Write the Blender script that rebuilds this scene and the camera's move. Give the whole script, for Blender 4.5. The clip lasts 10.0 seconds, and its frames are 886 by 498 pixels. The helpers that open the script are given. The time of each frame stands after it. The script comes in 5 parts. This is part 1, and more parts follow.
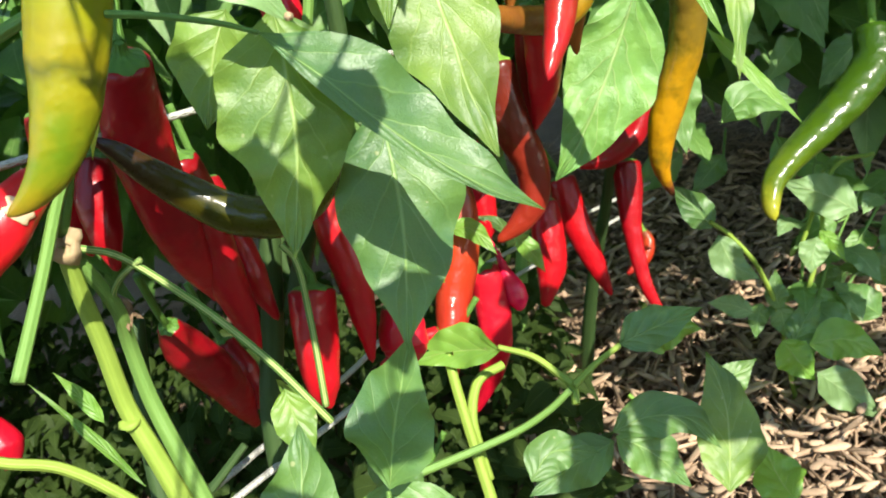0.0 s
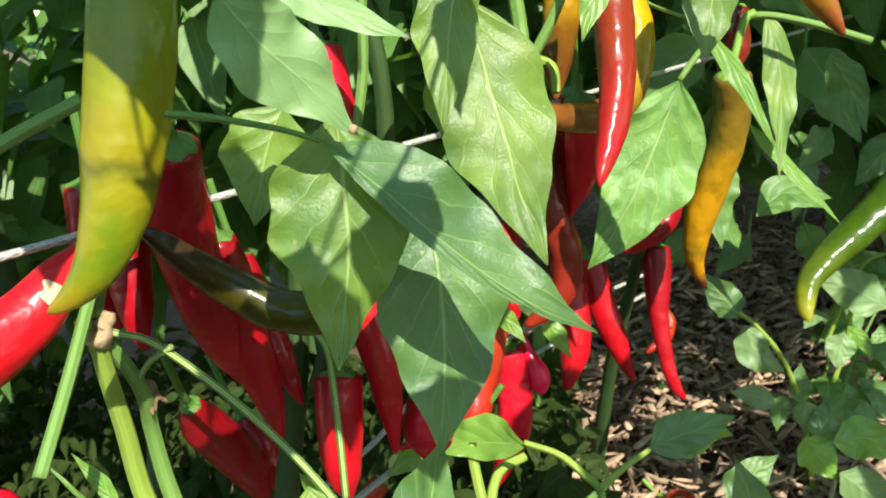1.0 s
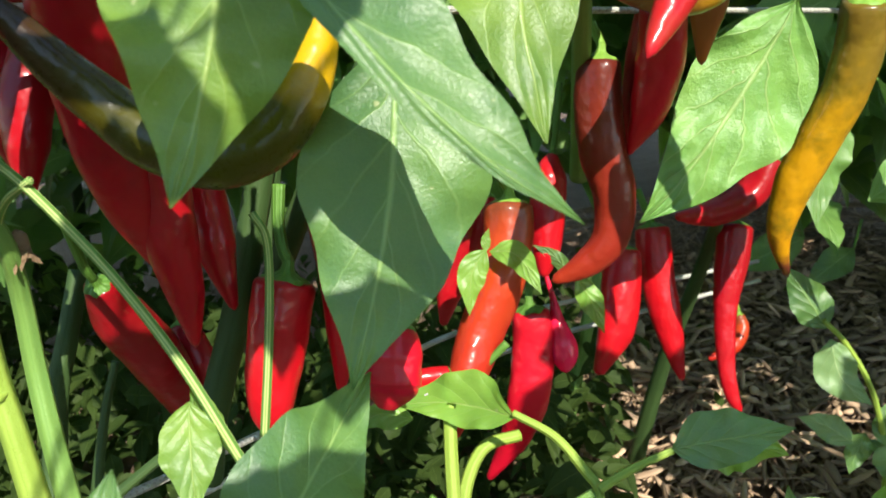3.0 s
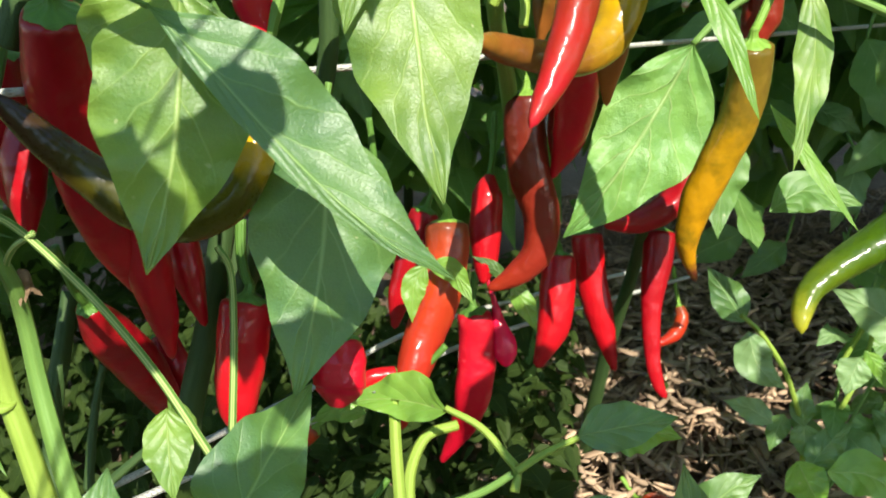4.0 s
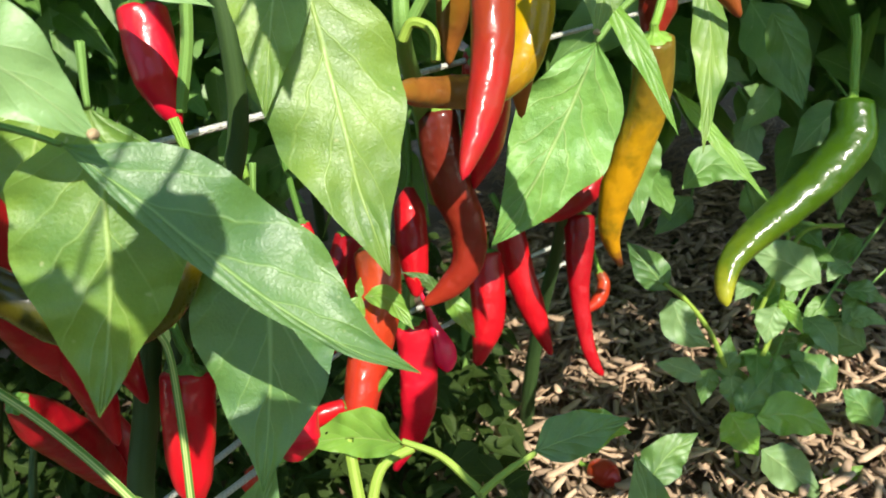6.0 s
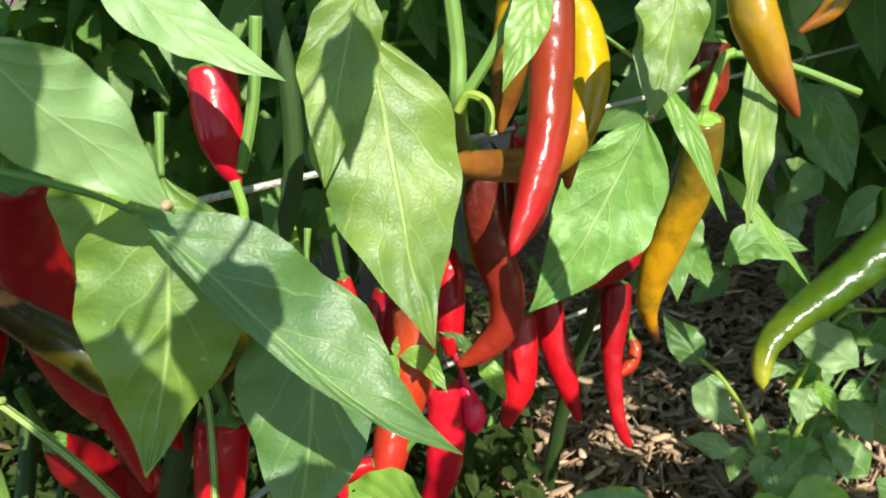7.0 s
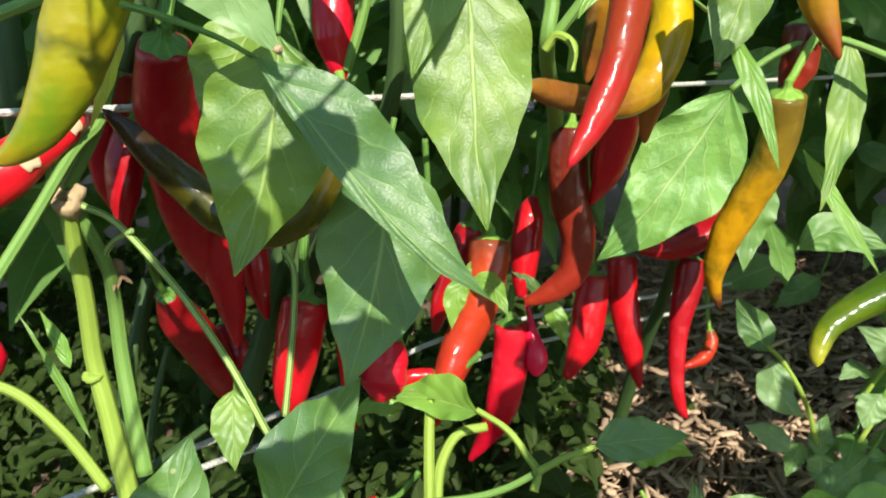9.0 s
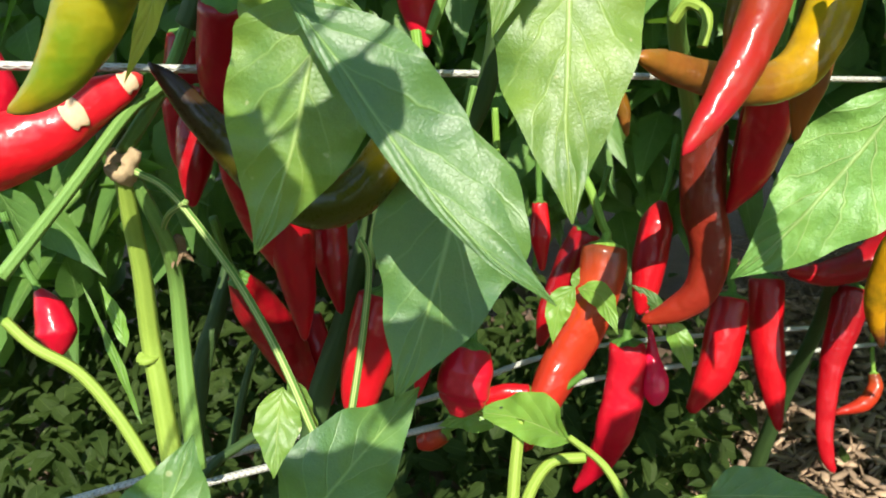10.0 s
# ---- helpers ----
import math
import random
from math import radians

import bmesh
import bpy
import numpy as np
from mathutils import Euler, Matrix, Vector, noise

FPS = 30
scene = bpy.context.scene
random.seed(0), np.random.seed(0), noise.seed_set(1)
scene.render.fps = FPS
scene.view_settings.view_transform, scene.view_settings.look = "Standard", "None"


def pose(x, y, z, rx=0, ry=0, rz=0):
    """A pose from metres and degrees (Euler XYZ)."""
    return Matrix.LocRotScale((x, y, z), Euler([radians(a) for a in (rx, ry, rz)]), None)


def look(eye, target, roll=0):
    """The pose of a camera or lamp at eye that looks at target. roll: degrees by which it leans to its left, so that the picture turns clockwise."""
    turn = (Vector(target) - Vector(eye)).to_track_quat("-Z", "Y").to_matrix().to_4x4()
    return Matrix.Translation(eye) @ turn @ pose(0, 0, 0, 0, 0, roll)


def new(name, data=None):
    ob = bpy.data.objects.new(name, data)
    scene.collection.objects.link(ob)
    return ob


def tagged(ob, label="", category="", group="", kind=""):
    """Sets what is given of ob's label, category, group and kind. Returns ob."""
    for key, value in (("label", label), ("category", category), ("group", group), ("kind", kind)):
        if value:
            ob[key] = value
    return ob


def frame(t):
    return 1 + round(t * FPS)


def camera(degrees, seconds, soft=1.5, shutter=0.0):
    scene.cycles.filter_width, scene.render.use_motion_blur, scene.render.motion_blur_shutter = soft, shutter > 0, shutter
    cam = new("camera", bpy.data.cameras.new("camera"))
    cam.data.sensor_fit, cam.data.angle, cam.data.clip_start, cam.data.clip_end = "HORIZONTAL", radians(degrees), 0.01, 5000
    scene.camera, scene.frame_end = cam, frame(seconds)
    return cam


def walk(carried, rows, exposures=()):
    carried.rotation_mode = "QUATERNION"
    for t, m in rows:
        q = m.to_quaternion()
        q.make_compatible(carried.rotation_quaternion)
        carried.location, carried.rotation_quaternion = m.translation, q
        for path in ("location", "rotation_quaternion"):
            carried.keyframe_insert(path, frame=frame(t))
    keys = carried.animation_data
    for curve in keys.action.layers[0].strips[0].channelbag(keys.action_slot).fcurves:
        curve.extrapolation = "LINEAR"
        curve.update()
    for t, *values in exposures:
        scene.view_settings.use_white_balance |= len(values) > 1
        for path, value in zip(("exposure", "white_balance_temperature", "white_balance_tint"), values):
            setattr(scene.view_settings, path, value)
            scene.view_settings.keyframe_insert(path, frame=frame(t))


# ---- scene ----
cam = camera(56.0, 10.0, soft=1.8)
cam.data.dof.use_dof, cam.data.dof.focus_distance, cam.data.dof.aperture_fstop = True, 0.34, 30.0
# seconds, place of the eye, turn in degrees
ROWS = [
    (0.0, -0.0047, -0.0058, 0.5298, 66.38, 13.96, -1.01),
    (0.3, -0.0122, 0.0278, 0.5353, 68.00, 12.95, -0.79),
    (0.5, -0.0169, 0.0318, 0.5471, 68.26, 11.27, -0.09),
    (0.6, -0.0137, 0.0279, 0.5537, 68.68, 11.03, 0.14),
    (1.0, -0.0150, 0.0114, 0.5510, 69.77, 10.78, 0.77),
    (1.2, -0.0149, 0.0208, 0.5427, 68.45, 8.21, 2.25),
    (1.5, -0.0031, 0.0547, 0.4969, 68.82, 7.47, 4.20),
    (2.0, -0.0049, 0.1084, 0.4613, 69.97, 6.71, 7.77),
    (2.5, 0.0017, 0.1113, 0.4636, 70.87, 5.46, 10.07),
    (3.0, 0.0121, 0.0910, 0.4793, 70.29, 4.19, 9.80),
    (3.2, 0.0300, 0.0757, 0.4867, 69.90, 3.76, 9.01),
    (4.3, 0.0448, 0.0444, 0.5264, 68.37, 5.04, 8.63),
    (4.5, 0.0446, 0.0493, 0.5319, 67.96, 5.55, 8.61),
    (5.0, 0.0427, 0.0487, 0.5354, 66.55, 6.97, 5.73),
    (5.5, 0.0422, 0.0541, 0.5447, 65.20, 8.49, 0.67),
    (5.7, 0.0395, 0.0618, 0.5479, 64.60, 8.94, -0.27),
    (6.8, 0.0260, 0.0637, 0.5598, 67.06, 7.37, 1.04),
    (7.0, 0.0285, 0.0639, 0.5627, 68.20, 6.10, 2.96),
    (7.2, 0.0209, 0.0390, 0.5532, 69.30, 4.27, 6.08),
    (7.5, 0.0119, 0.0172, 0.5468, 70.65, 2.42, 9.98),
    (8.0, 0.0503, 0.0077, 0.5576, 68.44, 1.00, 10.91),
    (8.5, 0.0577, 0.0152, 0.5627, 67.21, 0.82, 10.61),
    (9.0, 0.0520, 0.0104, 0.5370, 69.28, 1.86, 12.70),
    (9.2, 0.0586, 0.0104, 0.5281, 68.87, 1.42, 14.74),
    (9.4, 0.0690, 0.0217, 0.5115, 68.39, 1.18, 17.48),
    (9.5, 0.0653, 0.0177, 0.5082, 68.54, 0.91, 18.27),
    (9.7, 0.0745, 0.0327, 0.5080, 68.58, 0.77, 20.81),
    (10.0, 0.0657, 0.0628, 0.5119, 70.43, 1.77, 23.92),
]
# seconds, stops: the camera adjusts its brightness on the way
EXPOSURES = [(0.0, 1.22), (0.5, 1.18), (1.0, 1.04), (2.0, 1.18), (3.2, 1.12), (4.5, 1.08), (5.0, 1.0), (5.5, 1.10), (7.0, 1.04), (8.5, 1.0), (10.0, 1.04)]
walk(cam, [(t, pose(x, y, z, rx, ry, rz)) for t, x, y, z, rx, ry, rz in ROWS], EXPOSURES)

# ---- light ----
SUN_FROM = Vector((0.34, -0.66, 0.67)).normalized()
world = bpy.data.worlds.new("sky")
world.use_nodes = True
scene.world = world
wn = world.node_tree.nodes
sky = wn.new("ShaderNodeTexSky")
sky.sky_type, sky.sun_disc = "NISHITA", False
sky.sun_elevation = math.asin(SUN_FROM.z)
sky.sun_rotation = math.atan2(SUN_FROM.x, SUN_FROM.y)
sky.dust_density, sky.air_density = 0.1, 1.2
wn["Background"].inputs["Strength"].default_value = 0.165
world.node_tree.links.new(sky.outputs["Color"], wn["Background"].inputs["Color"])
lamp = bpy.data.lights.new("sun", "SUN")
lamp.energy, lamp.angle, lamp.color = 5.0, radians(0.35), (1.0, 0.935, 0.82)
sun = new("sun", lamp)
sun.matrix_world = look(SUN_FROM * 10, (0, 0, 0))


# ---- materials ----
def nodes_of(name):
    m = bpy.data.materials.new(name)
    m.use_nodes = True
    nt = m.node_tree
    return m, nt.nodes, nt.links, nt.nodes["Principled BSDF"], nt.nodes["Material Output"]


def ramp(n, stops, mode="LINEAR"):
    r = n.new("ShaderNodeValToRGB")
    r.color_ramp.interpolation = mode
    while len(r.color_ramp.elements) < len(stops):
        r.color_ramp.elements.new(0.5)
    for e, (p, c) in zip(r.color_ramp.elements, stops):
        e.position, e.color = p, (*c, 1)
    return r


def noise_tex(n, l, scale, detail=3.0, rough=0.55, coord=None):
    t = n.new("ShaderNodeTexNoise")
    t.inputs["Scale"].default_value, t.inputs["Detail"].default_value, t.inputs["Roughness"].default_value = scale, detail, rough
    if coord is not None:
        l.new(coord, t.inputs["Vector"])
    return t


def mathn(n, l, op, a, b=None, c=None):
    q = n.new("ShaderNodeMath")
    q.operation = op
    for i, v in enumerate((a, b, c)):
        if v is None:
            continue
        if isinstance(v, (int, float)):
            q.inputs[i].default_value = v
        else:
            l.new(v, q.inputs[i])
    return q.outputs[0]


def mixc(n, l, fac, a, b, mode="MIX"):
    q = n.new("ShaderNodeMix")
    q.data_type, q.blend_type = "RGBA", mode
    for sock, v in ((q.inputs["Factor"], fac), (q.inputs["A"], a), (q.inputs["B"], b)):
        if isinstance(v, (int, float)):
            sock.default_value = v
        elif isinstance(v, tuple):
            sock.default_value = (*v, 1)
        else:
            l.new(v, sock)
    return q.outputs["Result"]


def bumped(n, l, bsdf, height, strength, dist):
    b = n.new("ShaderNodeBump")
    b.inputs["Strength"].default_value, b.inputs["Distance"].default_value = strength, dist
    l.new(height, b.inputs["Height"])
    l.new(b.outputs[0], bsdf.inputs["Normal"])
    return b


def leaf_material(name, deep, fresh, vein, through_col, glow=0.42, rough=0.42, relief=0.45, lateral=0.45, gloss=0.62):
    """A pepper leaf: waxy blade, pale midrib and side veins, light passing through."""
    m, n, l, bsdf, out = nodes_of(name)
    uv = n.new("ShaderNodeUVMap")
    sep = n.new("ShaderNodeSeparateXYZ")
    l.new(uv.outputs[0], sep.inputs[0])
    u = mathn(n, l, "MULTIPLY_ADD", sep.outputs[0], 2.0, -1.0)
    au = mathn(n, l, "ABSOLUTE", u)
    v = sep.outputs[1]
    geo = n.new("ShaderNodeNewGeometry")
    obj = n.new("ShaderNodeObjectInfo")
    pos = geo.outputs["Position"]
    wob = noise_tex(n, l, 60, 2, 0.5, pos)
    wobv = mathn(n, l, "MULTIPLY_ADD", wob.outputs[0], 0.12, -0.06)
    side = mathn(n, l, "MULTIPLY", mathn(n, l, "GREATER_THAN", u, 0.0), 0.5)
    bend = mathn(n, l, "POWER", au, 0.8)
    s = mathn(n, l, "MULTIPLY_ADD", bend, -0.34, v)
    s = mathn(n, l, "ADD", s, wobv)
    s = mathn(n, l, "MULTIPLY_ADD", s, 5.5, side)
    fr = mathn(n, l, "ABSOLUTE", mathn(n, l, "SUBTRACT", mathn(n, l, "FRACT", s), 0.5))
    lat = n.new("ShaderNodeMapRange")
    lat.inputs["From Min"].default_value, lat.inputs["From Max"].default_value = 0.055, 0.012
    l.new(fr, lat.inputs["Value"])
    fade = mathn(n, l, "SUBTRACT", 1.0, mathn(n, l, "MULTIPLY", au, 0.75))
    latv = mathn(n, l, "MULTIPLY", lat.outputs[0], fade)
    mid = n.new("ShaderNodeMapRange")
    mid.inputs["From Min"].default_value, mid.inputs["From Max"].default_value = 0.045, 0.012
    l.new(au, mid.inputs["Value"])
    net = n.new("ShaderNodeTexVoronoi")
    net.feature = "DISTANCE_TO_EDGE"
    net.inputs["Scale"].default_value = 700
    l.new(pos, net.inputs["Vector"])
    netl = n.new("ShaderNodeMapRange")
    netl.inputs["From Min"].default_value, netl.inputs["From Max"].default_value = 0.09, 0.0
    l.new(net.outputs[0], netl.inputs["Value"])
    allv = mathn(n, l, "MAXIMUM", mid.outputs[0], mathn(n, l, "MULTIPLY", latv, lateral))
    big = noise_tex(n, l, 28, 4, 0.6, pos)
    fine = noise_tex(n, l, 900, 2, 0.5, pos)
    spread = n.new("ShaderNodeMapRange")
    spread.inputs["From Min"].default_value, spread.inputs["From Max"].default_value = 0.3, 0.68
    l.new(big.outputs[0], spread.inputs["Value"])
    col = mixc(n, l, spread.outputs[0], deep, fresh)
    rnd = mathn(n, l, "MULTIPLY_ADD", obj.outputs["Random"], 0.3, 0.85)
    hs = n.new("ShaderNodeHueSaturation")
    l.new(rnd, hs.inputs["Value"])
    l.new(col, hs.inputs["Color"])
    col = mixc(n, l, mathn(n, l, "MULTIPLY", netl.outputs[0], 0.10), hs.outputs[0], vein)
    col = mixc(n, l, mathn(n, l, "MULTIPLY", allv, 0.8), col, vein)
    spot = noise_tex(n, l, 210, 1, 0.4, pos)
    sp = n.new("ShaderNodeMapRange")
    sp.inputs["From Min"].default_value, sp.inputs["From Max"].default_value = 0.76, 0.80
    l.new(spot.outputs[0], sp.inputs["Value"])
    col = mixc(n, l, mathn(n, l, "MULTIPLY", sp.outputs[0], 0.5), col, (0.42, 0.42, 0.22))
    l.new(col, bsdf.inputs["Base Color"])
    rr = mathn(n, l, "MULTIPLY_ADD", fine.outputs[0], 0.2, rough - 0.1)
    l.new(rr, bsdf.inputs["Roughness"])
    bsdf.inputs["Specular IOR Level"].default_value = gloss
    h = mathn(n, l, "MULTIPLY_ADD", allv, -0.8, mathn(n, l, "MULTIPLY_ADD", netl.outputs[0], -0.08, mathn(n, l, "MULTIPLY", fine.outputs[0], 0.5)))
    quilt = noise_tex(n, l, 170, 2, 0.5, pos)
    h = mathn(n, l, "MULTIPLY_ADD", quilt.outputs[0], 1.3, h)
    h = mathn(n, l, "ADD", h, mathn(n, l, "MULTIPLY", big.outputs[0], 1.2))
    h = mathn(n, l, "ADD", h, mathn(n, l, "MULTIPLY", mathn(n, l, "MULTIPLY", mathn(n, l, "SINE", mathn(n, l, "MULTIPLY", fr, math.pi)), fade), 0.8))
    bump = bumped(n, l, bsdf, h, relief, 0.0006)
    tr = n.new("ShaderNodeBsdfTranslucent")
    l.new(mixc(n, l, mathn(n, l, "MULTIPLY", allv, 0.5), through_col, (0.45, 0.6, 0.12)), tr.inputs["Color"])
    l.new(bump.outputs[0], tr.inputs["Normal"])
    mx = n.new("ShaderNodeMixShader")
    mx.inputs[0].default_value = glow
    l.new(bsdf.outputs[0], mx.inputs[1])
    l.new(tr.outputs[0], mx.inputs[2])
    l.new(mx.outputs[0], out.inputs["Surface"])
    return m


def fruit_material(name, stops, blotch, amount=0.5, rough=0.2, scale=55.0, ripe=0.78):
    """Chili skin: colour from stalk end to tip, blotches, small scars, high gloss."""
    m, n, l, bsdf, out = nodes_of(name)
    uv = n.new("ShaderNodeUVMap")
    sep = n.new("ShaderNodeSeparateXYZ")
    l.new(uv.outputs[0], sep.inputs[0])
    tc = n.new("ShaderNodeTexCoord")
    pos = tc.outputs["Object"]
    big = noise_tex(n, l, scale, 3, 0.55, pos)
    vv = mathn(n, l, "MULTIPLY_ADD", mathn(n, l, "SUBTRACT", big.outputs[0], 0.5), 0.35, sep.outputs[1])
    r = ramp(n, [(p, tuple(ripe * q for q in c)) for p, c in stops])
    l.new(vv, r.inputs[0])
    bl = n.new("ShaderNodeMapRange")
    bl.inputs["From Min"].default_value, bl.inputs["From Max"].default_value = 0.48, 0.72
    b2 = noise_tex(n, l, scale * 0.7, 4, 0.6, pos)
    l.new(b2.outputs[0], bl.inputs["Value"])
    col = mixc(n, l, mathn(n, l, "MULTIPLY", bl.outputs[0], amount), r.outputs[0], tuple(ripe * q for q in blotch))
    fine = noise_tex(n, l, 700, 2, 0.5, pos)
    sc = noise_tex(n, l, 160, 5, 0.75, pos)
    scm = n.new("ShaderNodeMapRange")
    scm.inputs["From Min"].default_value, scm.inputs["From Max"].default_value = 0.70, 0.76
    l.new(sc.outputs[0], scm.inputs["Value"])
    col = mixc(n, l, mathn(n, l, "MULTIPLY", scm.outputs[0], 0.35), col, (0.42, 0.24, 0.12))
    l.new(col, bsdf.inputs["Base Color"])
    l.new(mathn(n, l, "ADD", mathn(n, l, "MULTIPLY_ADD", fine.outputs[0], 0.14, rough + 0.12), mathn(n, l, "MULTIPLY", scm.outputs[0], 0.25)), bsdf.inputs["Roughness"])
    bsdf.inputs["Specular IOR Level"].default_value = 0.12
    bsdf.inputs["Coat Weight"].default_value = 0.4
    bsdf.inputs["Coat Roughness"].default_value = 0.19
    dent = noise_tex(n, l, 95, 2, 0.45, pos)
    h = mathn(n, l, "MULTIPLY_ADD", fine.outputs[0], 0.03, dent.outputs[0])
    wavy = bumped(n, l, bsdf, h, 0.5, 0.003)
    l.new(wavy.outputs[0], bsdf.inputs["Coat Normal"])
    return m


def stem_material(name, a, b, ribs=7.0, rough=0.5, striped=False):
    m, n, l, bsdf, out = nodes_of(name)
    uv = n.new("ShaderNodeUVMap")
    sep = n.new("ShaderNodeSeparateXYZ")
    l.new(uv.outputs[0], sep.inputs[0])
    tc = n.new("ShaderNodeTexCoord")
    big = noise_tex(n, l, 40, 4, 0.6, tc.outputs["Object"])
    rib = mathn(n, l, "SINE", mathn(n, l, "MULTIPLY", sep.outputs[0], ribs * 2 * math.pi))
    rib = mathn(n, l, "MULTIPLY_ADD", rib, 0.5, 0.5)
    if striped:
        col = mixc(n, l, mathn(n, l, "POWER", rib, 3.0), mixc(n, l, big.outputs[0], a, tuple(1.5 * q for q in a)), b)
    else:
        col = mixc(n, l, mathn(n, l, "MULTIPLY", rib, 0.45), mixc(n, l, big.outputs[0], a, b), b)
    l.new(col, bsdf.inputs["Base Color"])
    bsdf.inputs["Roughness"].default_value = rough
    bsdf.inputs["Specular IOR Level"].default_value = 0.25
    fine = noise_tex(n, l, 1200, 2, 0.6, tc.outputs["Object"])
    h = mathn(n, l, "ADD", mathn(n, l, "MULTIPLY", rib, 0.8), mathn(n, l, "MULTIPLY", fine.outputs[0], 0.7))
    bumped(n, l, bsdf, h, 0.5, 0.0007)
    return m


def plain_material(name, a, b, scale, rough, bump=0.4, dist=0.002, island=False):
    m, n, l, bsdf, out = nodes_of(name)
    tc = n.new("ShaderNodeTexCoord")
    big = noise_tex(n, l, scale, 5, 0.6, tc.outputs["Object"])
    col = mixc(n, l, big.outputs[0], a, b)
    if island:
        g = n.new("ShaderNodeNewGeometry")
        hs = n.new("ShaderNodeHueSaturation")
        l.new(mathn(n, l, "MULTIPLY_ADD", g.outputs["Random Per Island"], 0.8, 0.5), hs.inputs["Value"])
        l.new(col, hs.inputs["Color"])
        col = hs.outputs[0]
    l.new(col, bsdf.inputs["Base Color"])
    bsdf.inputs["Roughness"].default_value = rough
    fine = noise_tex(n, l, scale * 9, 4, 0.6, tc.outputs["Object"])
    bumped(n, l, bsdf, fine.outputs[0], bump, dist)
    return m


def cord_material():
    m, n, l, bsdf, out = nodes_of("woven_cord")
    uv = n.new("ShaderNodeUVMap")
    sep = n.new("ShaderNodeSeparateXYZ")
    l.new(uv.outputs[0], sep.inputs[0])
    a = mathn(n, l, "MULTIPLY", sep.outputs[0], 8 * math.pi)
    b = mathn(n, l, "MULTIPLY", sep.outputs[1], 1700.0)
    w1 = mathn(n, l, "SINE", mathn(n, l, "ADD", a, b))
    w2 = mathn(n, l, "SINE", mathn(n, l, "SUBTRACT", a, b))
    h = mathn(n, l, "MAXIMUM", w1, w2)
    tc = n.new("ShaderNodeTexCoord")
    dirt = noise_tex(n, l, 90, 4, 0.65, tc.outputs["Object"])
    col = mixc(n, l, dirt.outputs[0], (0.30, 0.30, 0.26), (0.52, 0.52, 0.47))
    low = n.new("ShaderNodeMapRange")
    low.inputs["From Min"].default_value, low.inputs["From Max"].default_value = 0.0, -0.9
    l.new(h, low.inputs["Value"])
    col = mixc(n, l, mathn(n, l, "MULTIPLY", low.outputs[0], 0.6), col, (0.16, 0.165, 0.13))
    l.new(col, bsdf.inputs["Base Color"])
    bsdf.inputs["Roughness"].default_value = 0.42
    bumped(n, l, bsdf, h, 0.6, 0.0005)
    return m


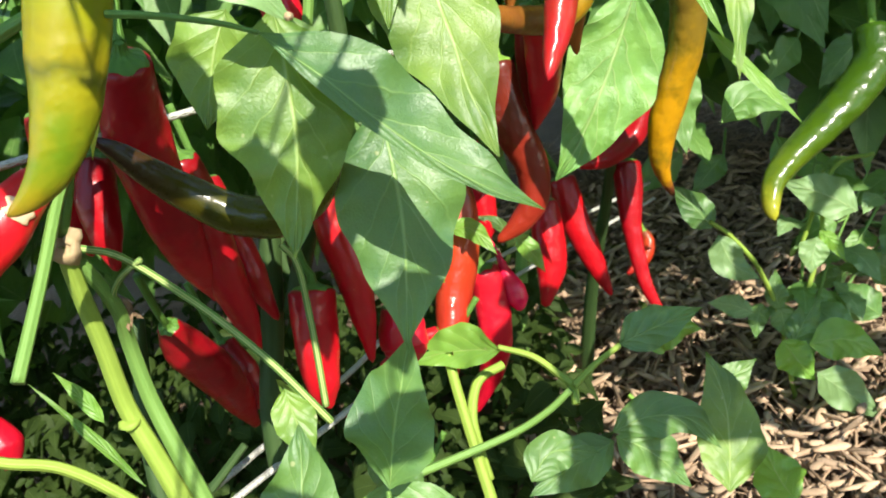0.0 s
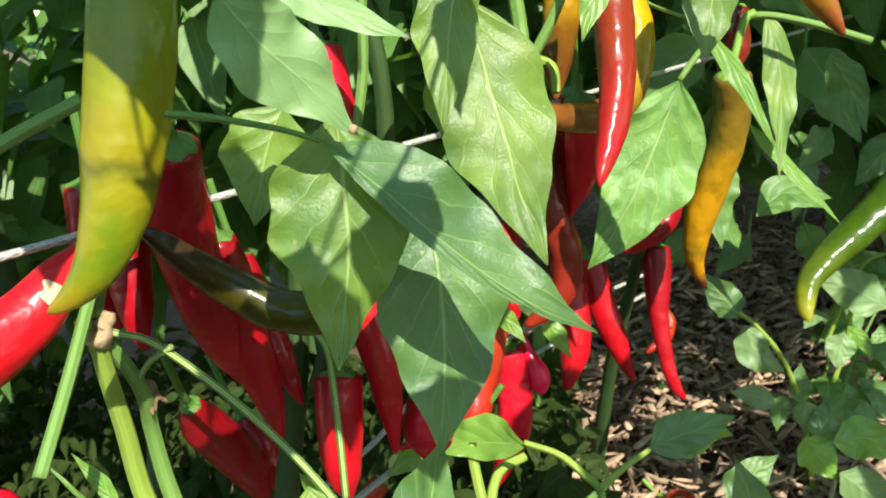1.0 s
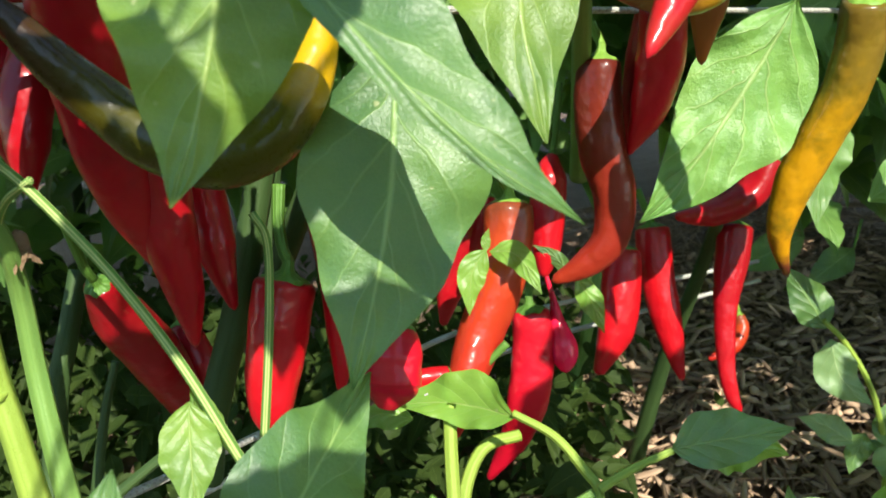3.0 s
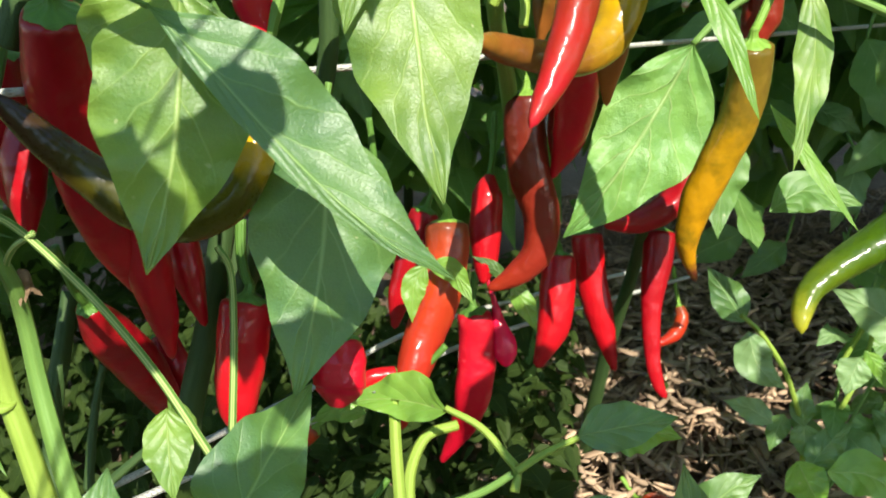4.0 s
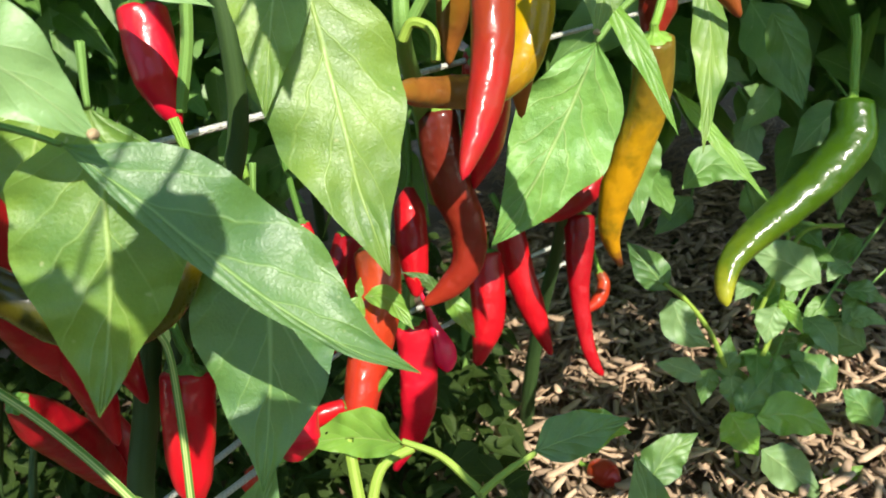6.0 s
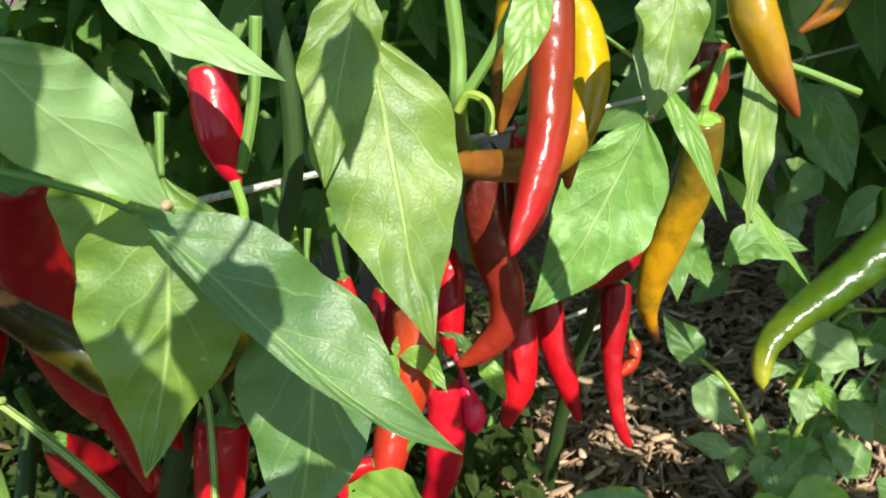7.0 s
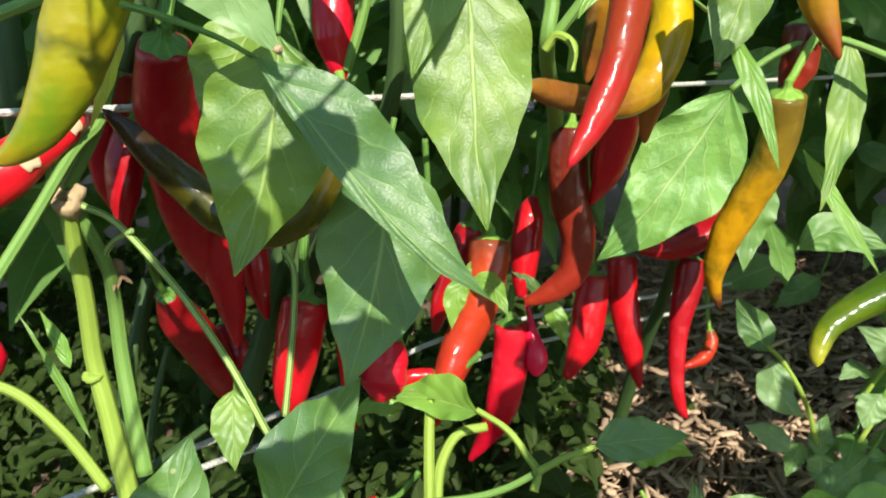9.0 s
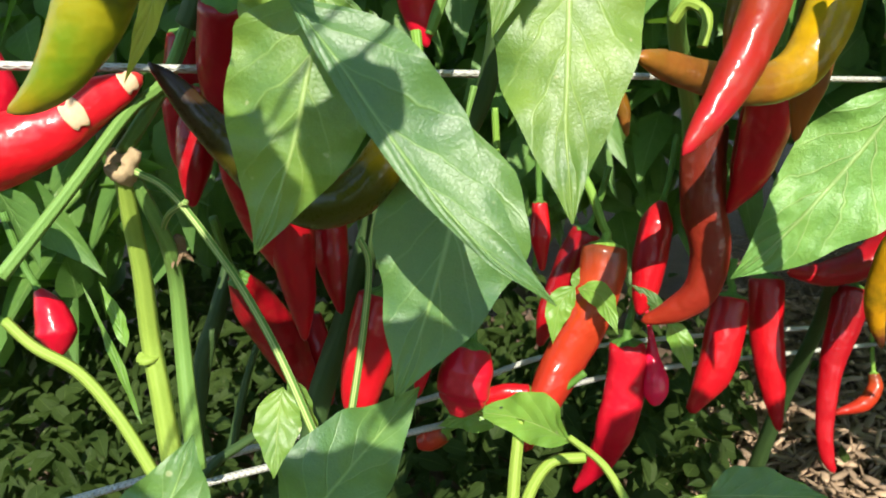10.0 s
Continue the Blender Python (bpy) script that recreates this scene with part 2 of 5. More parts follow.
RED, SHADED_RED = (0.40, 0.004, 0.008), (0.22, 0.003, 0.007)
MATS = {
    "leaf": leaf_material("pepper_leaf", (0.040, 0.110, 0.038), (0.100, 0.200, 0.042), (0.22, 0.34, 0.10), (0.42, 0.66, 0.03), 0.20, 0.46, 0.55, 0.6, 0.55),
    "leaffresh": leaf_material("fresh_leaf", (0.060, 0.140, 0.030), (0.170, 0.270, 0.036), (0.28, 0.38, 0.11), (0.42, 0.62, 0.03), 0.22, 0.46, 0.55, 0.6, 0.5),
    "leafbright": leaf_material("young_leaf", (0.12, 0.27, 0.04), (0.20, 0.38, 0.05), (0.30, 0.45, 0.12), (0.34, 0.62, 0.03), 0.38, 0.42),
    "leafbright2": leaf_material("soft_leaf", (0.10, 0.25, 0.055), (0.18, 0.36, 0.065), (0.34, 0.48, 0.17), (0.36, 0.58, 0.05), 0.25, 0.46, 1.0, 0.95),
    # green for leaves that hang in shade, the shade put into its colour
    "shadedleaf": leaf_material("shaded_leaf_tone", (0.07, 0.165, 0.035), (0.12, 0.24, 0.045), (0.2, 0.33, 0.1), (0.2, 0.42, 0.03), 0.3, 0.5),
    # weed green made near black, the shade between the plants painted in
    "shadedweed": leaf_material("shaded_weed_leaf", (0.024, 0.045, 0.010), (0.042, 0.070, 0.013), (0.05, 0.08, 0.022), (0.07, 0.12, 0.02), 0.35, 0.65, 0.2, 0.2, 0.15),
    # pale leaf green that keeps sunlit sheen in its colour
    "leafpalelit": leaf_material("pale_lit_leaf", (0.14, 0.25, 0.09), (0.20, 0.33, 0.12), (0.30, 0.42, 0.18), (0.30, 0.5, 0.08), 0.3, 0.5),
    "leafyellow": leaf_material("yellowing_leaf", (0.25, 0.36, 0.04), (0.34, 0.44, 0.06), (0.4, 0.45, 0.15), (0.5, 0.6, 0.05), 0.45, 0.45),
    # the dark band near 0.54 is a shadow put into the skin colour
    "greenyellow": fruit_material("turning_skin_shadow_band", [(0.0, (0.164, 0.213, 0.005)), (0.35, (0.246, 0.254, 0.005)), (0.48, (0.279, 0.238, 0.006)), (0.54, (0.123, 0.123, 0.008)), (0.60, (0.262, 0.246, 0.006)), (0.88, (0.295, 0.238, 0.008)), (0.97, (0.344, 0.221, 0.02)), (1.0, (0.213, 0.098, 0.03))], (0.107, 0.197, 0.006), 0.9, 0.28, 48.0),
    "scarred": fruit_material("scarred_red_skin", [(0.0, RED), (0.9, (0.46, 0.008, 0.015)), (1.0, (0.32, 0.05, 0.03))], (0.40, 0.01, 0.015), 0.3, 0.22, ripe=1.12),
    # sunlit yellow stalk end and shaded olive middle are put into the ramp
    "olive": fruit_material("olive_skin_sun_shade", [(0.0, (0.60, 0.36, 0.005)), (0.20, (0.56, 0.32, 0.005)), (0.30, (0.07, 0.064, 0.003)), (0.55, (0.045, 0.050, 0.002)), (0.72, (0.042, 0.034, 0.003)), (0.88, (0.035, 0.012, 0.005)), (1.0, (0.03, 0.008, 0.006))], (0.10, 0.085, 0.003), 0.35, 0.10, 30.0),
    "red": fruit_material("red_chili_skin", [(0.0, (0.30, 0.006, 0.010)), (0.2, RED), (1.0, (0.38, 0.004, 0.010))], (0.26, 0.003, 0.008), 0.45, ripe=0.98),
    "red2": fruit_material("scarlet_chili_skin", [(0.0, (0.15, 0.030, 0.010)), (0.5, (0.22, 0.024, 0.009)), (0.8, (0.33, 0.010, 0.010)), (1.0, (0.44, 0.007, 0.022))], (0.20, 0.035, 0.010), 0.45, ripe=0.9),
    # deep red skin, darkened further for the shade these chilies hang in
    "shadeddeepred": fruit_material("shaded_deep_red_skin", [(0.0, SHADED_RED), (0.5, (0.30, 0.003, 0.008)), (1.0, (0.33, 0.004, 0.009))], (0.15, 0.003, 0.007), 0.5, ripe=0.98),
    "crimson": fruit_material("crimson_chili_skin", [(0.0, (0.40, 0.006, 0.015)), (0.3, (0.46, 0.004, 0.016)), (1.0, (0.44, 0.004, 0.02))], (0.34, 0.003, 0.012), 0.4, ripe=0.98),
    "pink": fruit_material("raw_crimson_skin", [(0.0, (0.45, 0.010, 0.03)), (1.0, (0.66, 0.008, 0.06))], (0.58, 0.006, 0.05), 0.3, 0.05, ripe=1.12),
    "orange": fruit_material("orange_chili_skin", [(0.0, (0.16, 0.035, 0.012)), (0.18, (0.34, 0.036, 0.008)), (0.6, (0.35, 0.020, 0.008)), (1.0, (0.34, 0.014, 0.010))], (0.34, 0.045, 0.010), 0.4, 0.24, ripe=0.95),
    "brownorange": fruit_material("brown_orange_chili_skin", [(0.0, (0.10, 0.016, 0.010)), (0.3, (0.19, 0.020, 0.010)), (0.75, (0.24, 0.020, 0.010)), (1.0, (0.30, 0.026, 0.010))], (0.22, 0.025, 0.010), 0.35, 0.14),
    "brown": fruit_material("brown_chili_skin", [(0.0, (0.14, 0.07, 0.012)), (0.6, (0.18, 0.06, 0.012)), (1.0, (0.36, 0.10, 0.012))], (0.26, 0.10, 0.012), 0.4, 0.2),
    "brownyellow": fruit_material("brown_yellow_chili_skin", [(0.0, (0.34, 0.26, 0.003)), (0.18, (0.48, 0.34, 0.003)), (0.38, (0.50, 0.29, 0.003)), (0.6, (0.22, 0.090, 0.008)), (0.8, (0.17, 0.06, 0.012)), (1.0, (0.36, 0.12, 0.02))], (0.13, 0.10, 0.006), 0.6, 0.18),
    "yellow": fruit_material("mustard_chili_skin", [(0.0, (0.14, 0.09, 0.012)), (0.18, (0.20, 0.13, 0.012)), (0.35, (0.42, 0.22, 0.004)), (0.85, (0.54, 0.25, 0.004)), (0.94, (0.16, 0.05, 0.012)), (1.0, (0.10, 0.02, 0.012))], (0.10, 0.085, 0.004), 0.85, 0.22, 72.0),
    "oliveorange": fruit_material("olive_orange_chili_skin", [(0.0, (0.26, 0.22, 0.010)), (0.45, (0.40, 0.21, 0.008)), (0.75, (0.28, 0.090, 0.012)), (1.0, (0.20, 0.035, 0.012))], (0.22, 0.17, 0.008), 0.4, 0.18),
    "green": fruit_material("green_chili_skin", [(0.0, (0.026, 0.070, 0.002)), (0.6, (0.044, 0.092, 0.002)), (0.85, (0.10, 0.15, 0.006)), (1.0, (0.36, 0.35, 0.025))], (0.025, 0.07, 0.003), 0.4, 0.2),
    "calyx": stem_material("calyx_green", (0.10, 0.22, 0.028), (0.18, 0.31, 0.045), 10.0, 0.5),
    # darker calyx copy for red chilies, with their shade in the green
    "calyxshaded": stem_material("shaded_calyx_green", (0.045, 0.12, 0.018), (0.09, 0.19, 0.03), 10.0, 0.5),
    "stemlight": stem_material("light_green_stem", (0.135, 0.225, 0.026), (0.245, 0.335, 0.055), 6.0, 0.5),
    "stemgreen": stem_material("green_stem", (0.08, 0.18, 0.035), (0.15, 0.26, 0.06), 6.0, 0.5),
    "stemstripe": stem_material("striped_stalk", (0.07, 0.16, 0.03), (0.36, 0.42, 0.15), 5.0, 0.5, True),
    # stem green darkened to hold the shade inside the plants
    "stemshaded": stem_material("shaded_stem", (0.018, 0.045, 0.012), (0.04, 0.075, 0.02), 5.0, 0.6),
    "dry": plain_material("dry_tissue", (0.28, 0.19, 0.10), (0.48, 0.36, 0.20), 400, 0.8, 0.6, 0.001),
    "withered": plain_material("withered_tissue", (0.12, 0.075, 0.04), (0.26, 0.17, 0.09), 400, 0.85, 0.6, 0.001),
    "scar": plain_material("corky_scar", (0.50, 0.30, 0.15), (0.72, 0.52, 0.34), 300, 0.7, 0.5, 0.0006),
    "cordm": cord_material(),
    "soil": plain_material("litter_soil", (0.06, 0.038, 0.021), (0.19, 0.12, 0.072), 30, 0.95, 0.8, 0.01),
    "husk": plain_material("husk", (0.27, 0.175, 0.105), (0.50, 0.36, 0.235), 80, 0.85, 0.5, 0.001, True),
    "straw": plain_material("straw", (0.20, 0.125, 0.072), (0.36, 0.25, 0.155), 60, 0.75, 0.4, 0.001, True),
}


# ---- builders ----
def mesh_of(name, verts, faces, uvs=None, material=None, smooth=True):
    me = bpy.data.meshes.new(name)
    me.from_pydata(verts, [], faces)
    if uvs is not None:
        lay = me.uv_layers.new(name="UVMap")
        idx = np.empty(len(me.loops), dtype=np.int32)
        me.loops.foreach_get("vertex_index", idx)
        lay.data.foreach_set("uv", np.asarray(uvs, dtype=np.float32)[idx].ravel())
    if smooth:
        me.polygons.foreach_set("use_smooth", [True] * len(me.polygons))
    if material is not None:
        me.materials.append(material)
    me.update()
    return me


def part(name, me, parent=None, label=""):
    ob = new(name, me)
    ob.parent = parent
    if label:
        tagged(ob, label)
    return ob


def spline(points, count):
    """Points spread evenly on a smooth curve through the given ones, with their place along it (0 to the last index)."""
    p = [np.array(q, dtype=float) for q in points]
    if len(p) == 1:
        p = [p[0], p[0] + 1e-4]
    if len(p) == 2:
        ts = np.linspace(0, 1, count)
        return np.array([p[0] + (p[1] - p[0]) * t for t in ts]), ts
    ext = [2 * p[0] - p[1]] + p + [2 * p[-1] - p[-2]]
    dense, where = [], []
    for i in range(len(p) - 1):
        a, b, c, d = ext[i:i + 4]
        for k in range(24):
            t = k / 24
            dense.append(0.5 * (2 * b + (c - a) * t + (2 * a - 5 * b + 4 * c - d) * t * t + (3 * b - a - 3 * c + d) * t ** 3))
            where.append(i + t)
    dense.append(p[-1])
    where.append(len(p) - 1)
    dense, where = np.array(dense), np.array(where)
    run = np.concatenate([[0], np.cumsum(np.linalg.norm(np.diff(dense, axis=0), axis=1))])
    s = np.linspace(0, run[-1], count)
    return np.stack([np.interp(s, run, dense[:, k]) for k in range(3)], 1), np.interp(s, run, where)


def frames_along(c):
    t = np.gradient(c, axis=0)
    t /= np.linalg.norm(t, axis=1)[:, None] + 1e-12
    ref = np.array([0.31, -0.9, 0.2]) if abs(t[0] @ np.array([0.31, -0.9, 0.2])) < 0.85 else np.array([1.0, 0, 0])
    us, vs = [], []
    for k in range(len(c)):
        ref = ref - t[k] * (ref @ t[k])
        ref /= np.linalg.norm(ref) + 1e-12
        us.append(ref.copy())
        vs.append(np.cross(t[k], ref))
    return t, np.array(us), np.array(vs)


def tube_mesh(name, points, radii, material, seg=10, count=24, lobes=0.0, seed=0, closed=True, flat=1.0):
    """A tapering tube along a smooth curve, closed at both ends."""
    rng = np.random.default_rng(seed)
    c, at = spline(points, count)
    r = np.interp(at, np.arange(len(radii)), radii) if len(radii) == len(points) else np.linspace(radii[0], radii[-1], count)
    k = np.ones(5) / 5
    if count > 12:
        rs = np.convolve(np.pad(r, 2, mode="edge"), k, mode="valid")
        rs[0], rs[-1] = r[0], r[-1]
        r = rs
    _, us, vs = frames_along(c)
    th = np.linspace(0, 2 * np.pi, seg, endpoint=False)
    ph = rng.uniform(0, 6.28, 4)
    length = np.sum(np.linalg.norm(np.diff(c, axis=0), axis=1))
    verts, uvs, faces = [], [], []
    for i in range(count):
        w = i / (count - 1)
        for j, a in enumerate(th):
            rr = r[i] * (1 + lobes * (0.6 * math.sin(2 * a + ph[0] + 1.5 * w) + 0.4 * math.sin(3 * a + ph[1]) + 0.5 * math.sin(9 * w + ph[2] + a)))
            verts.append(tuple(c[i] + us[i] * math.cos(a) * rr + vs[i] * math.sin(a) * rr * flat))
            uvs.append((j / seg if j <= seg / 2 else 1 - j / seg, w))
    for i in range(count - 1):
        for j in range(seg):
            k2 = (j + 1) % seg
            faces.append((i * seg + j, i * seg + k2, (i + 1) * seg + k2, (i + 1) * seg + j))
    if closed:
        n0 = len(verts)
        verts += [tuple(c[0]), tuple(c[-1])]
        uvs += [(0.5, 0.0), (0.5, 1.0)]
        for j in range(seg):
            k2 = (j + 1) % seg
            faces.append((n0, k2, j))
            faces.append((n0 + 1, (count - 1) * seg + j, (count - 1) * seg + k2))
    me = mesh_of(name, verts, faces, uvs, material)
    return me, length


def fruit_mesh(name, points, radii, material, seed):
    """A chili: rounded shoulder, gently lobed body, blunt tip."""
    rng = np.random.default_rng(seed)
    seg, count = 32, 48
    c, at = spline(points, count)
    xs = np.arange(len(radii))
    r = np.interp(at, xs, radii)
    for _ in range(3):
        r[1:-1] = 0.25 * r[:-2] + 0.5 * r[1:-1] + 0.25 * r[2:]
    run = np.concatenate([[0], np.cumsum(np.linalg.norm(np.diff(c, axis=0), axis=1))])
    end = run[-1] - run
    r_tip = max(radii[-2] * 0.9, 0.002) if len(radii) > 1 else 0.003
    r = np.where(end < r_tip, np.minimum(r, np.sqrt(np.maximum(0.0, 2 * r_tip * end - end ** 2)) + 0.0003), r)
    _, us, vs = frames_along(c)
    tan0 = c[1] - c[0]
    tan0 /= np.linalg.norm(tan0)
    rings = [(c[0] + tan0 * r[0] * 0.05, r[0] * 0.35, 0), (c[0] - tan0 * r[0] * 0.16, r[0] * 0.62, 0), (c[0] - tan0 * r[0] * 0.08, r[0] * 0.86, 0)]
    rings += [(c[i], r[i] * (0.97 if i == 0 else 1.0), i) for i in range(count)]
    ph = rng.uniform(0, 6.28, 5)
    verts, uvs, faces = [], [], []
    for k, (cc, rr, i) in enumerate(rings):
        w = i / (count - 1)
        for j in range(seg):
            a = 2 * math.pi * j / seg
            f = 1 + 0.04 * math.sin(2 * a + ph[0] + 2 * w) + 0.022 * math.sin(3 * a + ph[1] - 3 * w) + 0.022 * math.sin(11 * w + ph[2] + a)
            q = cc + (us[i] * math.cos(a) + vs[i] * math.sin(a)) * rr
            f += 0.045 * noise.noise((q[0] * 85, q[1] * 85, q[2] * 60)) + 0.022 * noise.noise((q[0] * 210, q[1] * 210, q[2] * 150))
            verts.append(tuple(cc + (us[i] * math.cos(a) + vs[i] * math.sin(a)) * rr * f))
            uvs.append((j / seg if j <= seg / 2 else 1 - j / seg, w))
    m = len(rings)
    for k in range(m - 1):
        for j in range(seg):
            q = (j + 1) % seg
            faces.append((k * seg + j, k * seg + q, (k + 1) * seg + q, (k + 1) * seg + j))
    n0 = len(verts)
    verts += [tuple(rings[0][0]), tuple(c[-1])]
    uvs += [(0.5, 0.0), (0.5, 1.0)]
    for j in range(seg):
        q = (j + 1) % seg
        faces.append((n0, q, j))
        faces.append((n0 + 1, (m - 1) * seg + j, (m - 1) * seg + q))
    return mesh_of(name, verts, faces, uvs, material), r[2]


def patch_mesh(name, points, radii, s0, s1, mid, half, seed):
    """A thin ragged patch lying on the skin of a fruit, between two places along it, round its front."""
    c, at = spline(points, 60)
    r = np.interp(at, np.arange(len(radii)), radii)
    for _ in range(4):
        r[1:-1] = 0.25 * r[:-2] + 0.5 * r[1:-1] + 0.25 * r[2:]
    _, us, vs = frames_along(c)
    front = np.array((0.75, -0.62, 0.2))
    verts, faces = [], []
    n, m = 14, 12
    for i in range(n + 1):
        f = i / n
        k = (s0 + (s1 - s0) * f) * 59
        k0 = int(min(58, k))
        w = k - k0
        cc, rr, u, v = (c[k0] * (1 - w) + c[k0 + 1] * w, r[k0] * (1 - w) + r[k0 + 1] * w, us[k0], vs[k0])
        a0 = math.atan2(front @ v, front @ u) + mid
        wide = half * math.sqrt(max(0.02, 1 - (2 * f - 1) ** 4)) * (1 + 0.2 * math.sin(9 * f + seed))
        for j in range(m + 1):
            a = a0 + wide * (2 * j / m - 1) + 0.05 * math.sin(6 * f + 0.4 * j)
            edge = 0.0 if i in (0, n) or j in (0, m) else 1.0
            verts.append(tuple(cc + (u * math.cos(a) + v * math.sin(a)) * (rr * 1.06 + 0.0002 + 0.0004 * edge)))
    for i in range(n):
        for j in range(m):
            q = i * (m + 1) + j
            faces.append((q, q + 1, q + m + 2, q + m + 1))
    return mesh_of(name, verts, faces, None, MATS["scar"])


def calyx_mesh(name, base, tan, r, stalk_r, material):
    """The toothed green cap where the stalk meets the fruit."""
    tan = np.array(tan)
    ref = np.cross(tan, (0.3, 0.5, 0.8))
    ref /= np.linalg.norm(ref)
    ref2 = np.cross(tan, ref)
    seg = 30
    prof = [(-0.85, stalk_r * 1.0), (-0.62, stalk_r * 1.08), (-0.44, stalk_r * 1.3), (-0.32, r * 0.46), (-0.24, r * 0.68), (-0.17, r * 0.84), (-0.10, r * 0.93)]
    verts, uvs, faces = [], [], []
    for k, (h, rr) in enumerate(prof):
        for j in range(seg):
            a = 2 * math.pi * j / seg
            tooth = 0.17 * max(0, math.cos(6 * a)) if k == len(prof) - 1 else 0.0
            rr2 = rr * (1 + (0.04 if k < 5 else 0.08) * math.cos(6 * a) * (k > 1))
            verts.append(tuple(np.array(base) + tan * (h + tooth) * r + (ref * math.cos(a) + ref2 * math.sin(a)) * rr2))
            uvs.append((j / seg, k / 6))
    for k in range(len(prof) - 1):
        for j in range(seg):
            q = (j + 1) % seg
            faces.append((k * seg + j, k * seg + q, (k + 1) * seg + q, (k + 1) * seg + j))
    return mesh_of(name, verts, faces, uvs, material)


def chili(key, points, radii, stalk, label, seed):
    """A chili fruit with its calyx and curved stalk."""
    root = tagged(new("chili_pepper"), label, "chili pepper", "ripening chilies on the plants")
    body, r = fruit_mesh("fruit", points, radii, MATS[key], seed)
    part("fruit", body, root)
    p0, p1 = np.array(points[0]), np.array(points[1])
    tan = (p1 - p0) / np.linalg.norm(p1 - p0)
    sr = max(0.0018, r * 0.2)
    cap = MATS["calyxshaded" if key in ("red", "shadeddeepred", "crimson") else "calyx"]
    cr = min(radii[0], 0.0105)
    part("calyx", calyx_mesh("calyx", p0 - tan * 0.2 * (radii[0] - cr), tan, cr, sr, cap), root, "green toothed calyx")
    if len(stalk) < 2:
        stalk = [tuple(p0), tuple(p0 - tan * 0.015), tuple(p0 - tan * 0.03 + np.array((0, 0, 0.012)))]
    stalk = [tuple(p0 - tan * radii[0] * 0.7)] + list(stalk[1:])
    me, _ = tube_mesh("fruit_stalk", stalk, [sr, sr * 1.15], cap, 10, 16, 0.03, seed)
    part("fruit_stalk", me, root, "curved green stalk")
    if key == "scarred":
        part("scar", patch_mesh("scar", points, radii, 0.55, 0.66, 0.0, 0.55, seed), root, "pale corky scar")
        part("scar", patch_mesh("scar", points, radii, 0.87, 0.955, -0.15, 0.9, seed), root, "grey brown corky scar")
    return root


# a pepper leaf's half width from its base to its drawn-out tip
OUTLINE_V = (0, 0.03, 0.08, 0.15, 0.22, 0.30, 0.38, 0.48, 0.58, 0.68, 0.78, 0.87, 0.94, 0.98, 1)
OUTLINE_W = (0.02, 0.16, 0.42, 0.70, 0.88, 0.98, 1.0, 0.94, 0.82, 0.65, 0.45, 0.25, 0.11, 0.045, 0.01)


def leaf_mesh(name, mid, side, wl, wr, material, seed, rows=40, cols=8, cup=0.16, wave=0.14, holes=(), quilt=0.014):
    """An ovate, pointed blade on a curved midrib, quilted between its side veins."""
    rng = np.random.default_rng(seed)
    c, _ = spline(mid, rows)
    t = np.gradient(c, axis=0)
    t /= np.linalg.norm(t, axis=1)[:, None]
    length = np.sum(np.linalg.norm(np.diff(c, axis=0), axis=1))
    side = np.array(side, dtype=float)
    ph = rng.uniform(0, 6.28, 4)
    turn = rng.uniform(-0.5, 0.5)
    verts, uvs, faces = [], [], []
    n = 2 * cols + 1
    for i in range(rows):
        v = i / (rows - 1)
        w = float(np.interp(v, OUTLINE_V, OUTLINE_W))
        w = max(w, 0.012) * (1 + 0.03 * math.sin(17 * v + ph[0]))
        s = side - t[i] * (side @ t[i])
        s /= np.linalg.norm(s)
        nn = np.cross(s, t[i])
        tw = turn * (v - 0.4)
        s, nn = s * math.cos(tw) + nn * math.sin(tw), nn * math.cos(tw) - s * math.sin(tw)
        for j in range(n):
            u = (j - cols) / cols
            half = wr if u > 0 else wl
            x = u * w * half * (1 + 0.03 * math.sin(23 * v + ph[1] + u))
            q = (v - 0.34 * abs(u) ** 0.8) * 5.5 + (0.5 if u > 0 else 0)
            z = cup * abs(x) * (1 - 0.4 * abs(u)) + quilt * half * math.cos(2 * math.pi * q) * min(1, abs(u) * 3) * (1 - 0.5 * abs(u))
            z += wave * half * abs(u) ** 1.6 * (math.sin(13 * v + ph[2] + (2.2 if u > 0 else 0)) + 0.5 * math.sin(27 * v + ph[3] - (1.3 if u > 0 else 0))) * min(1, 1.3 * w)
            q = c[i] + s * x
            z += 0.10 * half * noise.noise((q[0] * 45, q[1] * 45, q[2] * 45)) + 0.03 * half * noise.noise((q[0] * 150, q[1] * 150, q[2] * 150))
            verts.append(tuple(c[i] + s * x + nn * z))
            uvs.append((u * 0.5 + 0.5, v))
    for i in range(rows - 1):
        for j in range(n - 1):
            a = i * n + j
            if not any(r0 <= i <= r1 and c0 <= j <= c1 for r0, r1, c0, c1 in holes):
                faces.append((a, a + 1, a + n + 1, a + n))
    return mesh_of(name, verts, faces, uvs, material)


def plant(label, base):
    ob = new("chili_plant")
    ob.location = base
    return tagged(ob, label, "chili plant", "chili plants along the row")


def under(ob, parent):
    """Hang a part built in world places under its thing."""
    ob.parent = parent
    ob.matrix_parent_inverse = Matrix.Translation(parent.location).inverted()
    return ob


